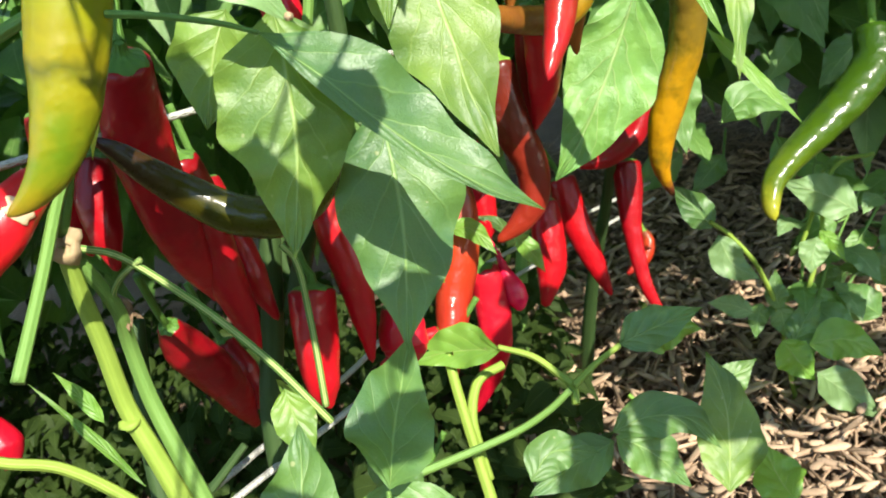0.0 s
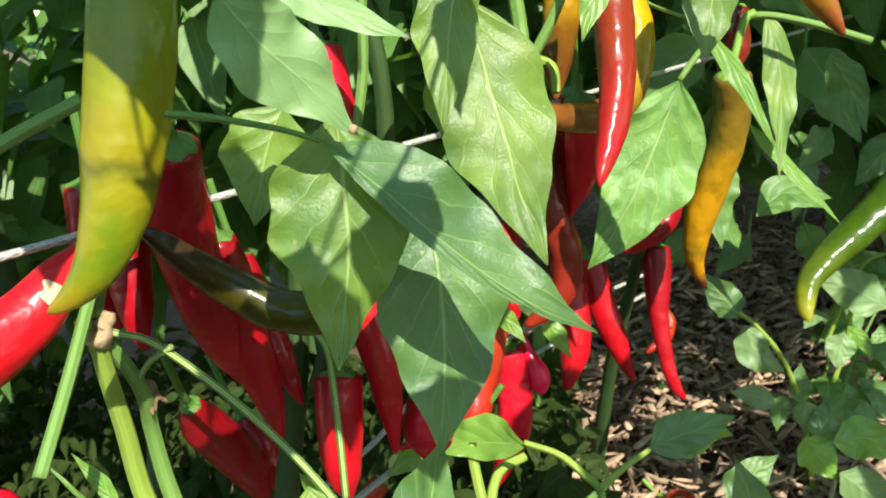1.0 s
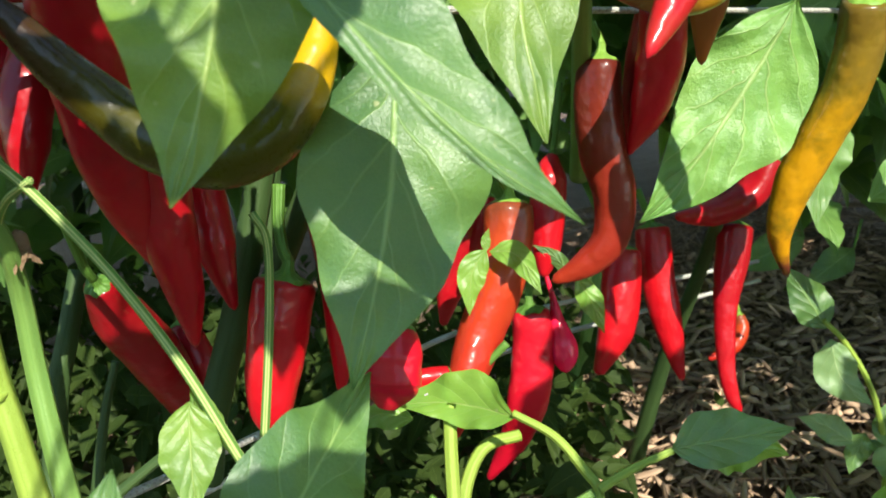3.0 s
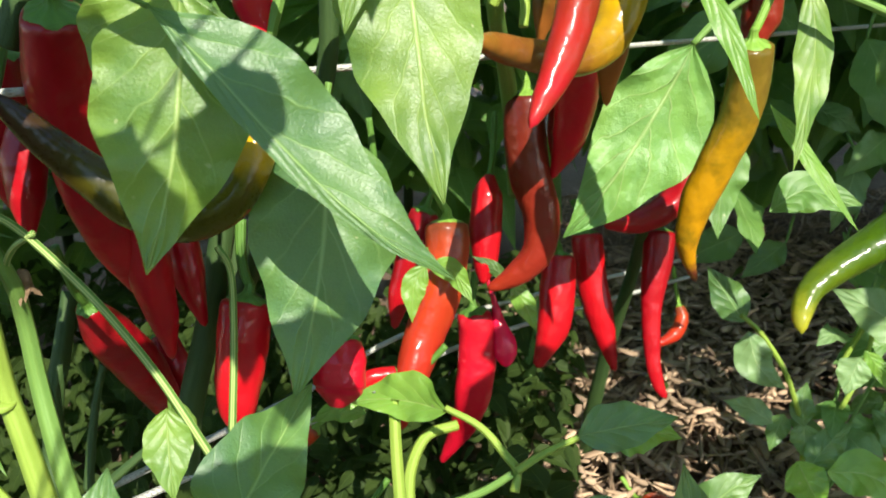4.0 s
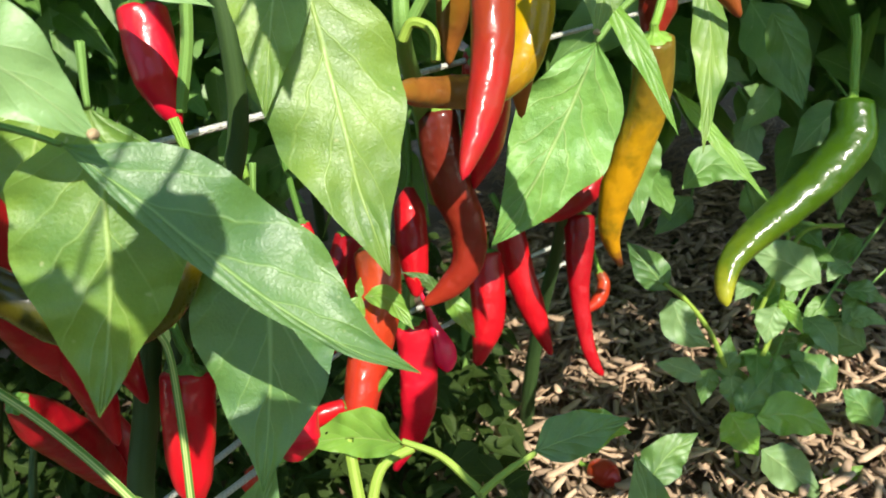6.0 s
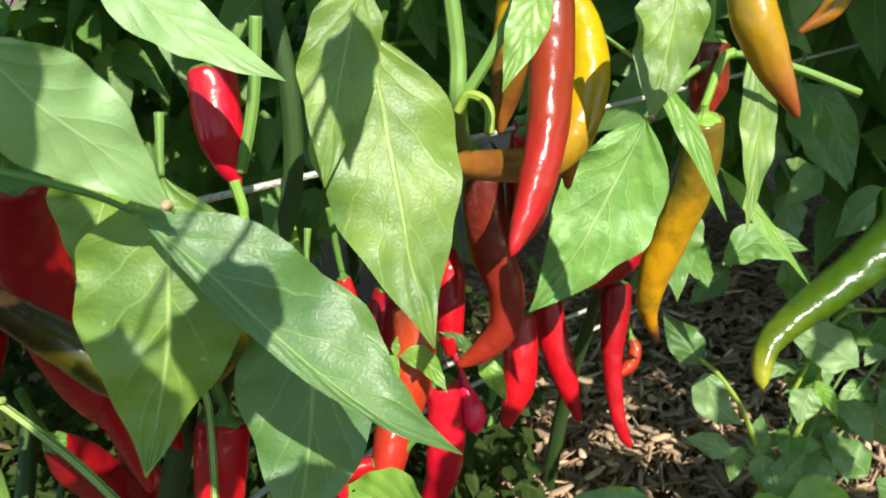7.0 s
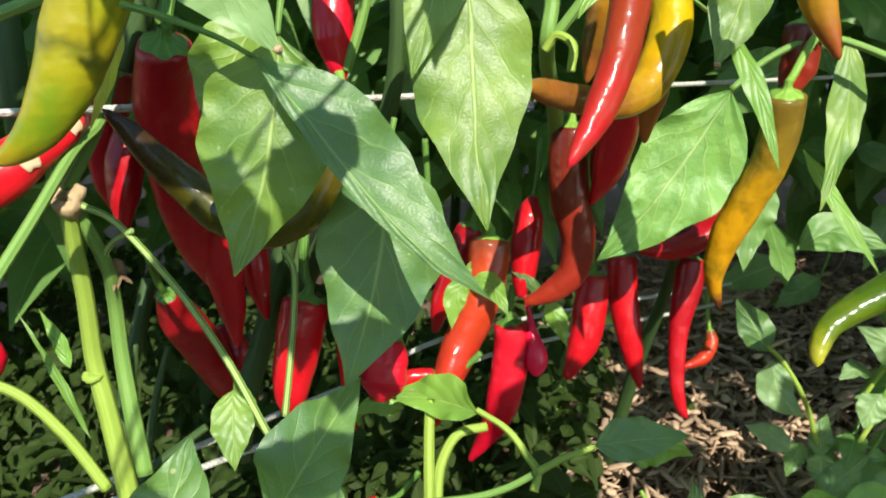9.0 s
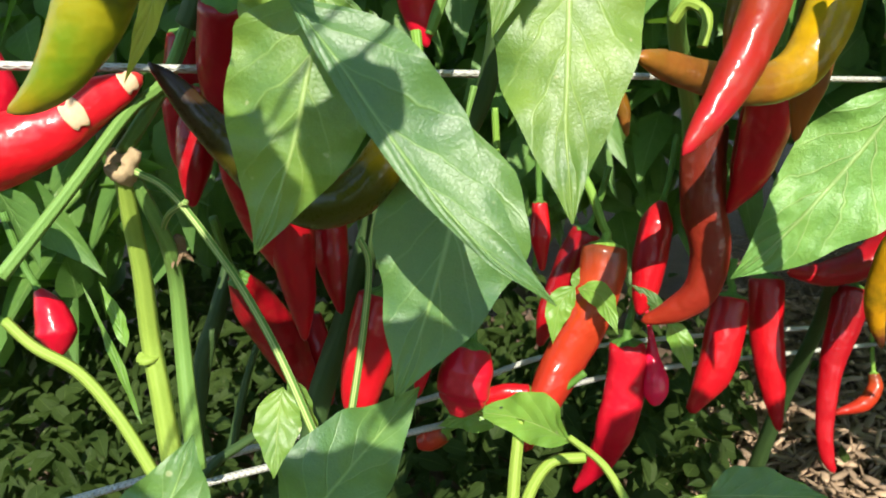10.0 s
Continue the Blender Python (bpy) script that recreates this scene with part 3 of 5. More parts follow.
# ---- ground ----
def ground():
    n, size = 60, 60.0
    xs = [math.copysign(abs(k / n) ** 3, k) * size for k in range(-n, n + 1)]
    verts, faces = [], []
    for y in xs:
        for x in xs:
            near = 1 / (1 + (x * x + y * y) * 0.2)
            z = 0.02 * near * noise.noise((x * 5, y * 5, 0)) + 0.008 * near * noise.noise((x * 22, y * 22, 3))
            verts.append((x + 0.2, y + 0.8, z - 0.012))
    m = 2 * n + 1
    for i in range(m - 1):
        for j in range(m - 1):
            faces.append((i * m + j, i * m + j + 1, (i + 1) * m + j + 1, (i + 1) * m + j))
    return tagged(part("ground", mesh_of("ground", verts, faces, None, MATS["soil"])), "dark soil under straw mulch and leaf litter", "ground", "", "structure")


ground()


def straw(count, box, seed):
    """Dry stalks lying crosswise over the soil, one scattered layer."""
    rng = np.random.default_rng(seed)
    verts, faces = [], []
    for _ in range(count):
        x, y = rng.uniform(box[0], box[1]), rng.uniform(box[2], box[3])
        ln, a, r = rng.uniform(0.02, 0.13), rng.uniform(0, math.pi), 0.0005 + 0.0017 * rng.random() ** 1.5
        a = a * 0.6 + 0.2 if rng.random() < 0.6 else a
        z = rng.uniform(0.0, 0.022)
        d = np.array((math.cos(a), math.sin(a), rng.normal(0, 0.12)))
        q = np.array((-d[1], d[0], 0))
        sag = rng.uniform(-0.006, 0.006)
        n0 = len(verts)
        for k in range(4):
            f = k / 3 - 0.5
            c = np.array((x, y, z)) + d * ln * f + q * sag * (1 - 4 * f * f)
            for b in range(4):
                th = math.pi / 2 * b
                verts.append(tuple(c + q * r * math.cos(th) + np.array((0, 0, 1)) * r * 0.6 * math.sin(th)))
        for k in range(3):
            for b in range(4):
                e = (b + 1) % 4
                faces.append((n0 + k * 4 + b, n0 + k * 4 + e, n0 + k * 4 + 4 + e, n0 + k * 4 + 4 + b))
        faces.append((n0, n0 + 3, n0 + 2, n0 + 1))
        faces.append((n0 + 12, n0 + 13, n0 + 14, n0 + 15))
    ob = part("straw_mulch", mesh_of("straw_mulch", verts, faces, None, MATS["straw"]))
    return tagged(ob, "loose dry straw mulch lying on the soil", "straw", "", "stuff")


straw(8000, (-0.02, 1.3, 0.40, 1.6), 5)


def chips(count, box, seed):
    """Short broken stalk pieces and husks among the straw."""
    rng = np.random.default_rng(seed)
    verts, faces = [], []
    for _ in range(count):
        c = np.array((rng.uniform(box[0], box[1]), rng.uniform(box[2], box[3]), rng.uniform(0.004, 0.03)))
        a, tilt = rng.uniform(0, math.pi), rng.normal(0, 0.3)
        d = np.array((math.cos(a) * math.cos(tilt), math.sin(a) * math.cos(tilt), math.sin(tilt)))
        q = np.array((-math.sin(a), math.cos(a), 0))
        up = np.cross(d, q)
        ln, w, h = rng.uniform(0.004, 0.018), rng.uniform(0.0014, 0.0052), rng.uniform(0.001, 0.0035)
        n0 = len(verts)
        for f, k in ((-1, 0.45), (-0.6, 1.0), (0.5, 0.9), (1, 0.5)):
            for b in range(6):
                th = math.pi / 3 * b
                verts.append(tuple(c + d * ln * f + (q * w * math.cos(th) + up * h * math.sin(th)) * k * rng.uniform(0.8, 1.15)))
        for k in range(3):
            for b in range(6):
                e = (b + 1) % 6
                faces.append((n0 + k * 6 + b, n0 + k * 6 + e, n0 + k * 6 + 6 + e, n0 + k * 6 + 6 + b))
        faces.append(tuple(n0 + b for b in range(5, -1, -1)))
        faces.append(tuple(n0 + 18 + b for b in range(6)))
    ob = part("plant_litter", mesh_of("plant_litter", verts, faces, None, MATS["husk"]))
    return tagged(ob, "broken dry stalks and husks strewn on the straw", "litter", "", "stuff")


chips(5200, (-0.06, 0.8, 0.5, 1.3), 8)

# ---- chili plants: stems and large leaves ----
plant_near = plant("green chili plant with broad leaves in front of the row", (-0.19, 0.33, 0.0))
plant_far = plant("tall chili plant with ripening fruit and soft leaves", (0.12, 0.72, 0.0))

plant_low = plant("low young chili plant with small leaves on straw", (0.34, 0.98, 0.0))
# unseen plant, added beside the view so its leaves dapple fruit and straw
shade_plant = plant("unseen leafy chili plant added to cast dappled shade", (0.85, -0.10, 0.0))
HOSTS = {"near": plant_near, "far": plant_far, "low": plant_low}


def foliage_mesh(name, places, material, seed, length=(0.06, 0.10), face=(0.0, -0.5, 0.8)):
    """Many pointed leaves, each a small curved blade, in one mesh."""
    rng = np.random.default_rng(seed)
    verts, uvs, faces = [], [], []
    for p in places:
        ln = rng.uniform(*length)
        nrm = np.array(face) + rng.normal(0, 0.45, 3)
        nrm /= np.linalg.norm(nrm)
        d = rng.normal(0, 1, 3) + np.array((0, -0.3, -0.5))
        d -= nrm * (d @ nrm)
        d /= np.linalg.norm(d)
        s = np.cross(nrm, d)
        n0 = len(verts)
        droop, half = rng.uniform(0.1, 0.5), ln * rng.uniform(0.22, 0.30)
        for i in range(7):
            v = i / 6
            w = max(0.02, math.sin(math.pi * v ** 0.7) * (1 - 0.35 * v) * 1.12)
            c = np.array(p) + d * ln * v - np.array((0, 0, 1)) * ln * droop * v * v
            for j in range(5):
                u = (j - 2) / 2
                verts.append(tuple(c + s * u * w * half + nrm * (0.25 * abs(u) * w * half)))
                uvs.append((u * 0.5 + 0.5, v))
        for i in range(6):
            for j in range(4):
                a = n0 + i * 5 + j
                faces.append((a, a + 1, a + 6, a + 5))
    return mesh_of(name, verts, faces, uvs, material)


def scatter(count, box, seed, keep=None):
    rng = np.random.default_rng(seed)
    out = []
    while len(out) < count:
        p = [rng.uniform(box[k][0], box[k][1]) for k in range(3)]
        if keep is None or keep(*p):
            out.append(p)
    return out


# unseen tops of the plants, added over the fruit to cast its shade
for host, count, box, seed in ((plant_near, 520, ((-0.95, 0.08), (0.30, 1.25), (0.66, 0.90)), 21), (plant_near, 50, ((-0.35, 0.08), (0.20, 0.34), (0.76, 0.92)), 26), (plant_far, 800, ((0.12, 1.2), (0.50, 1.25), (0.66, 0.90)), 22), (plant_far, 300, ((0.42, 1.1), (0.28, 0.55), (0.68, 0.84)), 24), (shade_plant, 9, ((0.22, 0.46), (-0.28, -0.05), (0.74, 0.88)), 27), (shade_plant, 9, ((0.25, 0.40), (-0.12, 0.0), (0.74, 0.80)), 29), (shade_plant, 13, ((0.45, 0.72), (-0.08, 0.22), (0.72, 0.86)), 30), (shade_plant, 6, ((0.0, 0.30), (-0.38, -0.20), (0.78, 0.90)), 31), (shade_plant, 125, ((0.60, 1.2), (-0.45, 0.3), (0.72, 0.92)), 28)):
    me = foliage_mesh("foliage", scatter(count, box, seed), MATS["leaf"], seed, (0.07, 0.12))
    tagged(under(part("foliage", me), host), "leafy top out of view, added to cast shade", "", "", "stuff")
    for k in range(4 if count > 120 else 0):
        x = box[0][0] + (k + 0.5) / 4 * (box[0][1] - box[0][0])
        y = box[1][0] + (0.3 + 0.4 * (k % 2)) * (box[1][1] - box[1][0])
        root = host.location
        me, _ = tube_mesh("branch", [(root.x, root.y, 0.62), (0.6 * root.x + 0.4 * x, 0.6 * root.y + 0.4 * y, 0.70), (x, y, 0.84)], [0.005, 0.003], MATS["stemgreen"], 8, 16, 0.05, k)
        under(part("branch", me), host)


me, _ = tube_mesh("main_stem", [(0.85, -0.10, 0.0), (0.86, -0.11, 0.3), (0.85, -0.10, 0.64)], [0.008, 0.005], MATS["stemgreen"], 10, 20, 0.05, 5)
under(part("main_stem", me), shade_plant)


def back_plant(x, y, height, spread, count, seed):
    """A leafy chili plant of the next row; some stand unseen behind the camera."""
    root = plant("dense chili plant around the row, its green toned for shade", (x, y, 0))
    rng = np.random.default_rng(seed)
    me, _ = tube_mesh("main_stem", [(x, y, 0), (x + 0.02, y, height * 0.4), (x - 0.02, y + 0.02, height * 0.85)], [0.009, 0.005], MATS["stemshaded"], 10, 20, 0.05, seed)
    under(part("main_stem", me), root)
    for k in range(6):
        a, z = rng.uniform(0, 6.28), rng.uniform(0.25, 0.6) * height
        tip = (x + math.cos(a) * spread * 0.8, y + math.sin(a) * spread * 0.8, z + 0.25 * height)
        me, _ = tube_mesh("branch", [(x, y, z), (0.5 * (x + tip[0]), 0.5 * (y + tip[1]), z + 0.1 * height), tip], [0.005, 0.002], MATS["stemgreen"], 8, 12, 0.05, k)
        under(part("branch", me), root)
    places = []
    while len(places) < count:
        p = rng.uniform(-1, 1, 3)
        if p @ p < 1:
            places.append((x + p[0] * spread, y + p[1] * spread, height * (0.56 + 0.44 * p[2])))
    me = foliage_mesh("foliage", places, MATS["shadedleaf"], seed, (0.07, 0.125))
    tagged(under(part("foliage", me), root), "dense leaves in a shaded green", "", "", "stuff")
    return root


# the five with negative y are added unseen, to dim sky in reflections
for k, (x, y, h, sp, cnt) in enumerate(((-0.75, 1.15, 0.8, 0.38, 700), (-0.25, 1.35, 0.85, 0.40, 1000), (0.35, 1.50, 0.9, 0.42, 1100), (0.95, 1.35, 0.85, 0.40, 750), (0.62, 1.18, 0.80, 0.30, 600), (1.05, 0.98, 0.8, 0.28, 380), (1.45, 1.0, 0.85, 0.38, 420), (-1.2, 0.8, 0.8, 0.38, 420), (-0.72, 0.62, 0.75, 0.26, 300),
                                        (-0.5, 2.1, 0.95, 0.48, 520), (0.3, 2.2, 0.95, 0.48, 520), (1.1, 2.1, 0.95, 0.48, 520), (1.9, 1.7, 0.95, 0.48, 520), (-1.4, 1.8, 0.95, 0.48, 520), (-1.3, -0.95, 0.9, 0.42, 420), (-0.6, -1.0, 0.95, 0.42, 420), (0.1, -1.05, 0.95, 0.42, 420), (0.8, -1.0, 0.95, 0.42, 420), (1.5, -0.95, 0.9, 0.42, 420))):
    back_plant(x, y, h, sp, cnt, 40 + k)


def weed_patch(label, count, box, seed, length):
    places = scatter(count, box, seed)
    rng = np.random.default_rng(seed)
    me = foliage_mesh("weeds", places, MATS["shadedweed"], seed, length, (0, -0.35, 0.9))
    return tagged(part("weeds", me), label, "weeds", "", "stuff")


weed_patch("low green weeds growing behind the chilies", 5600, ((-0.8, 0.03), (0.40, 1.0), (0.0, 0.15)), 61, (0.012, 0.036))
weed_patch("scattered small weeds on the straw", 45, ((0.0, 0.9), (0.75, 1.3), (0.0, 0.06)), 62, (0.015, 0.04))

# unseen near-plant leaves added for shade: shaded spot, height, length, half width, heading
SHADE_LEAVES = [
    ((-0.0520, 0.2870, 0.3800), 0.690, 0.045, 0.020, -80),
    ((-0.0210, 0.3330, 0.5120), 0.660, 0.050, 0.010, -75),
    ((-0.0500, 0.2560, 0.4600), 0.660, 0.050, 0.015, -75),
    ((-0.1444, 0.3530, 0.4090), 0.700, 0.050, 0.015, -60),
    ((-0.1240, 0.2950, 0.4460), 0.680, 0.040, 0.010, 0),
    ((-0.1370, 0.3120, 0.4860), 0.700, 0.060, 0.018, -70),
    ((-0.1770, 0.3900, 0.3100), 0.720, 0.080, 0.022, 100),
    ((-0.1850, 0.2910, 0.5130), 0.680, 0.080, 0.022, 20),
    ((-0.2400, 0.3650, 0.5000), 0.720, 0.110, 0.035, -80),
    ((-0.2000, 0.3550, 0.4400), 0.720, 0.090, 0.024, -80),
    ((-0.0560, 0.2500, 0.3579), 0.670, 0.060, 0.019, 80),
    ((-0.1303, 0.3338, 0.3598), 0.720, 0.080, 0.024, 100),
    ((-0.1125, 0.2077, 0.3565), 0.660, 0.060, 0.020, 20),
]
ENDS = []
for k, (below, z, ln, half, turn) in enumerate(SHADE_LEAVES):
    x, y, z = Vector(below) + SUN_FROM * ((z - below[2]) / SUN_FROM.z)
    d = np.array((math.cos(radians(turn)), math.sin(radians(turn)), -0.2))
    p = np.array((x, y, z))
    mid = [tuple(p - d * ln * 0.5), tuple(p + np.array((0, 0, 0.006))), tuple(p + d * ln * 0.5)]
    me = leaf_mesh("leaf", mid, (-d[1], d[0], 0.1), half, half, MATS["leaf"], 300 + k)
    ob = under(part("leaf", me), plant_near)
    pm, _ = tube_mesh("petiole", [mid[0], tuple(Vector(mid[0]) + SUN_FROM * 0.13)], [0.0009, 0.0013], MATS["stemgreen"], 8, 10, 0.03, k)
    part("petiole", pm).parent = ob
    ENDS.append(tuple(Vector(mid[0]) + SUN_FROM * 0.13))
# a thin unseen branch, added to join the shading leaves
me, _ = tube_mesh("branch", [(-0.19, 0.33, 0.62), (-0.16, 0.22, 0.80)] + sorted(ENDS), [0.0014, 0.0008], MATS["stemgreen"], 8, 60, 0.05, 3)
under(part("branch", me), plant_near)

# inner leaves of the far plant, behind the fruit
rng = np.random.default_rng(77)
for k in range(46):
    p = np.array((rng.uniform(0.16, 0.62), rng.uniform(0.72, 1.02), rng.uniform(0.14, 0.58)))
    d = np.array((rng.normal(0, 0.7), rng.normal(-0.3, 0.5), rng.normal(-0.7, 0.4)))
    d /= np.linalg.norm(d)
    ln = rng.uniform(0.055, 0.10)
    mid = [tuple(p), tuple(p + d * ln * 0.5 + np.array((0, -0.006, 0.004))), tuple(p + d * ln)]
    sd = np.cross(d, np.array((rng.normal(0, 0.4), -0.8, rng.uniform(0.1, 0.7))))
    me = leaf_mesh("leaf", mid, tuple(sd / np.linalg.norm(sd)), ln * 0.26, ln * 0.26, MATS["shadedleaf" if k % 4 else "leaf"], 400 + k, 18, 4)
    ob = under(part("leaf", me), plant_far)
    pm, _ = tube_mesh("petiole", [tuple(p), tuple(p + np.array((rng.normal(0, 0.02), 0.03, 0.02)))], [0.0012, 0.0016], MATS["stemgreen"], 6, 6, 0.0, k)
    part("petiole", pm).parent = ob

def stem(where, key, pts, r0, r1, seed):
    """A branch of a plant along the given places, with its radius at both ends."""
    me, _ = tube_mesh("branch", pts, [r0, r1], MATS[key], 12, 40, 0.05, seed)
    under(part("branch", me), HOSTS[where])


stem("near", "stemlight", [(-0.1743, 0.2951, 0.4401), (-0.1792, 0.3007, 0.4177), (-0.1829, 0.3054, 0.3915), (-0.1863, 0.3076, 0.3588), (-0.1817, 0.3040, 0.3340), (-0.1752, 0.2982, 0.3018), (-0.1728, 0.2960, 0.2833)], 0.0034, 0.0050, 0)
# second stalk: a darker stem green for the shade behind the first
stem("near", "stemgreen", [(-0.1744, 0.3013, 0.4323), (-0.1740, 0.3122, 0.4039), (-0.1806, 0.3218, 0.3805), (-0.1823, 0.3220, 0.3530), (-0.1780, 0.3158, 0.3286), (-0.1714, 0.3077, 0.2967)], 0.0029, 0.0043, 1)
stem("near", "stemgreen", [(-0.1710, 0.3456, 0.4969), (-0.1678, 0.3186, 0.4689), (-0.1685, 0.2970, 0.4594), (-0.1733, 0.2683, 0.4362), (-0.1788, 0.2394, 0.4136)], 0.0025, 0.0025, 2)
stem("near", "stemgreen", [(-0.1742, 0.2967, 0.4441), (-0.1726, 0.3227, 0.4660), (-0.1768, 0.3451, 0.4858), (-0.1844, 0.3660, 0.5052)], 0.0030, 0.0032, 3)
stem("near", "stemstripe", [(-0.1689, 0.2964, 0.4373), (-0.1580, 0.3017, 0.4286), (-0.1418, 0.3042, 0.4066), (-0.1286, 0.3044, 0.3870), (-0.1139, 0.3020, 0.3637), (-0.0980, 0.2976, 0.3338)], 0.0015, 0.0018, 4)
stem("near", "stemstripe", [(-0.1120, 0.3632, 0.3950), (-0.1073, 0.3622, 0.3838), (-0.1085, 0.3565, 0.3560), (-0.1124, 0.3451, 0.3128)], 0.0015, 0.0018, 5)
stem("near", "stemlight", [(-0.2535, 0.2909, 0.3640), (-0.2403, 0.2925, 0.3525), (-0.2208, 0.2970, 0.3412), (-0.2025, 0.2977, 0.3218), (-0.1839, 0.2959, 0.2953)], 0.0025, 0.0030, 6)
stem("near", "stemshaded", [(-0.1194, 0.4087, 0.4208), (-0.1274, 0.4039, 0.3884), (-0.1393, 0.3934, 0.3428), (-0.1521, 0.3813, 0.2987), (-0.1577, 0.3730, 0.2620)], 0.0056, 0.0066, 7)
stem("near", "stemshaded", [(-0.1221, 0.4149, 0.4040), (-0.1264, 0.4079, 0.3708), (-0.1230, 0.4052, 0.3523)], 0.0040, 0.0040, 8)
stem("near", "stemlight", [(-0.0556, 0.4220, 0.2963), (-0.0544, 0.4064, 0.2670), (-0.0516, 0.3898, 0.2336), (-0.0488, 0.3757, 0.2066)], 0.0029, 0.0037, 9)
stem("near", "stemlight", [(-0.0266, 0.4381, 0.2568), (-0.0430, 0.4289, 0.2550), (-0.0511, 0.4174, 0.2405), (-0.0514, 0.4068, 0.2222), (-0.0501, 0.3975, 0.2055)], 0.0030, 0.0039, 10)
stem("near", "stemlight", [(-0.0248, 0.3981, 0.2932), (-0.0072, 0.3938, 0.2852), (0.0052, 0.3870, 0.2735), (0.0107, 0.3817, 0.2686), (0.0099, 0.3743, 0.2616)], 0.0017, 0.0025, 11)
stem("near", "stemlight", [(0.0111, 0.3784, 0.2711), (0.0248, 0.3838, 0.2779), (0.0404, 0.3890, 0.2832)], 0.0022, 0.0016, 12)
stem("near", "stemgreen", [(0.0088, 0.3772, 0.2698), (-0.0065, 0.3763, 0.2595), (-0.0270, 0.3747, 0.2517), (-0.0627, 0.3692, 0.2470), (-0.0998, 0.3636, 0.2432)], 0.0020, 0.0028, 13)
stem("far", "stemshaded", [(0.0885, 0.6176, 0.3116), (0.0832, 0.6785, 0.2430), (0.0631, 0.7328, 0.1397), (0.0424, 0.7783, 0.0070), (0.0399, 0.8360, -0.0892)], 0.0041, 0.0098, 14)
stem("far", "stemgreen", [(0.0142, 0.8126, 0.1975), (-0.0065, 0.8016, 0.1141), (-0.0214, 0.7925, 0.0323), (-0.0192, 0.7919, -0.0321)], 0.0062, 0.0087, 15)
stem("far", "stemgreen", [(0.0085, 0.4428, 0.5417), (0.0095, 0.4402, 0.5059), (0.0070, 0.4395, 0.4787), (0.0043, 0.5252, 0.4251), (0.0004, 0.5869, 0.3446)], 0.0034, 0.0059, 16)
stem("far", "stemgreen", [(0.0404, 0.4384, 0.5315), (0.0271, 0.4359, 0.5087), (0.0123, 0.4340, 0.4885)], 0.0025, 0.0029, 17)
stem("near", "stemshaded", [(-0.0613, 0.4043, 0.5443), (-0.0601, 0.4048, 0.4985), (-0.0694, 0.4061, 0.4510), (-0.0977, 0.4019, 0.4023), (-0.1268, 0.3937, 0.3449)], 0.0039, 0.0055, 18)
stem("near", "stemgreen", [(-0.0563, 0.3628, 0.5372), (-0.0615, 0.3580, 0.5081), (-0.0699, 0.3538, 0.4835)], 0.0024, 0.0022, 19)
stem("far", "stemgreen", [(0.1073, 0.5366, 0.4439), (0.1238, 0.5439, 0.4583), (0.1425, 0.5497, 0.4682), (0.1628, 0.5532, 0.4720), (0.1931, 0.5527, 0.4619), (0.2304, 0.5500, 0.4436)], 0.0021, 0.0027, 20)
stem("far", "stemlight", [(0.0209, 0.4185, 0.4730), (0.0211, 0.4233, 0.4849), (0.0131, 0.4258, 0.4894), (0.0074, 0.4264, 0.4821)], 0.0022, 0.0022, 21)
stem("near", "stemstripe", [(-0.1506, 0.3014, 0.4252), (-0.1637, 0.3060, 0.4181), (-0.1726, 0.3105, 0.4084), (-0.1740, 0.3163, 0.3999)], 0.0013, 0.0014, 22)
stem("low", "stemlight", [(0.1631, 0.6473, 0.2214), (0.1820, 0.6560, 0.1984), (0.2041, 0.6596, 0.1576), (0.2306, 0.6827, 0.0770)], 0.0018, 0.0025, 23)
stem("low", "stemlight", [(0.2801, 0.6988, 0.2216), (0.2705, 0.6880, 0.1620), (0.2500, 0.6788, 0.1128), (0.2277, 0.6765, 0.0572)], 0.0019, 0.0025, 24)
stem("low", "stemlight", [(0.2231, 0.6728, 0.1061), (0.2243, 0.6734, 0.0630), (0.2280, 0.6685, 0.0001)], 0.0020, 0.0025, 25)
stem("low", "stemlight", [(0.3181, 0.6813, 0.2333), (0.2881, 0.6956, 0.2217), (0.2511, 0.6909, 0.1521)], 0.0018, 0.0020, 26)
stem("near", "stemgreen", [(-0.2033, 0.2853, 0.5064), (-0.1774, 0.2938, 0.5164), (-0.1526, 0.3012, 0.5237)], 0.0028, 0.0026, 27)
stem("near", "stemshaded", [(-0.2403, 0.3758, 0.5648), (-0.2420, 0.3667, 0.5239), (-0.2401, 0.3580, 0.4773), (-0.2470, 0.3633, 0.4268)], 0.0063, 0.0072, 28)
stem("near", "stemshaded", [(-0.1414, 0.3367, 0.5463), (-0.1466, 0.3322, 0.5174), (-0.1606, 0.3282, 0.4884)], 0.0052, 0.0058, 29)

stem("near", "stemshaded", [(-0.2108, 0.3958, 0.3602), (-0.2152, 0.3824, 0.3309), (-0.2191, 0.3716, 0.3074), (-0.2180, 0.3479, 0.2517)], 0.0042, 0.0058, 31)
stem("near", "stemshaded", [(-0.1632, 0.3548, 0.2946), (-0.1761, 0.3484, 0.2855), (-0.1890, 0.3418, 0.2759), (-0.1973, 0.3355, 0.2648)], 0.0021, 0.0027, 33)
stem("near", "stemshaded", [(-0.2509, 0.4637, 0.2795), (-0.2574, 0.4519, 0.2507), (-0.2625, 0.4350, 0.2071)], 0.0022, 0.0033, 35)

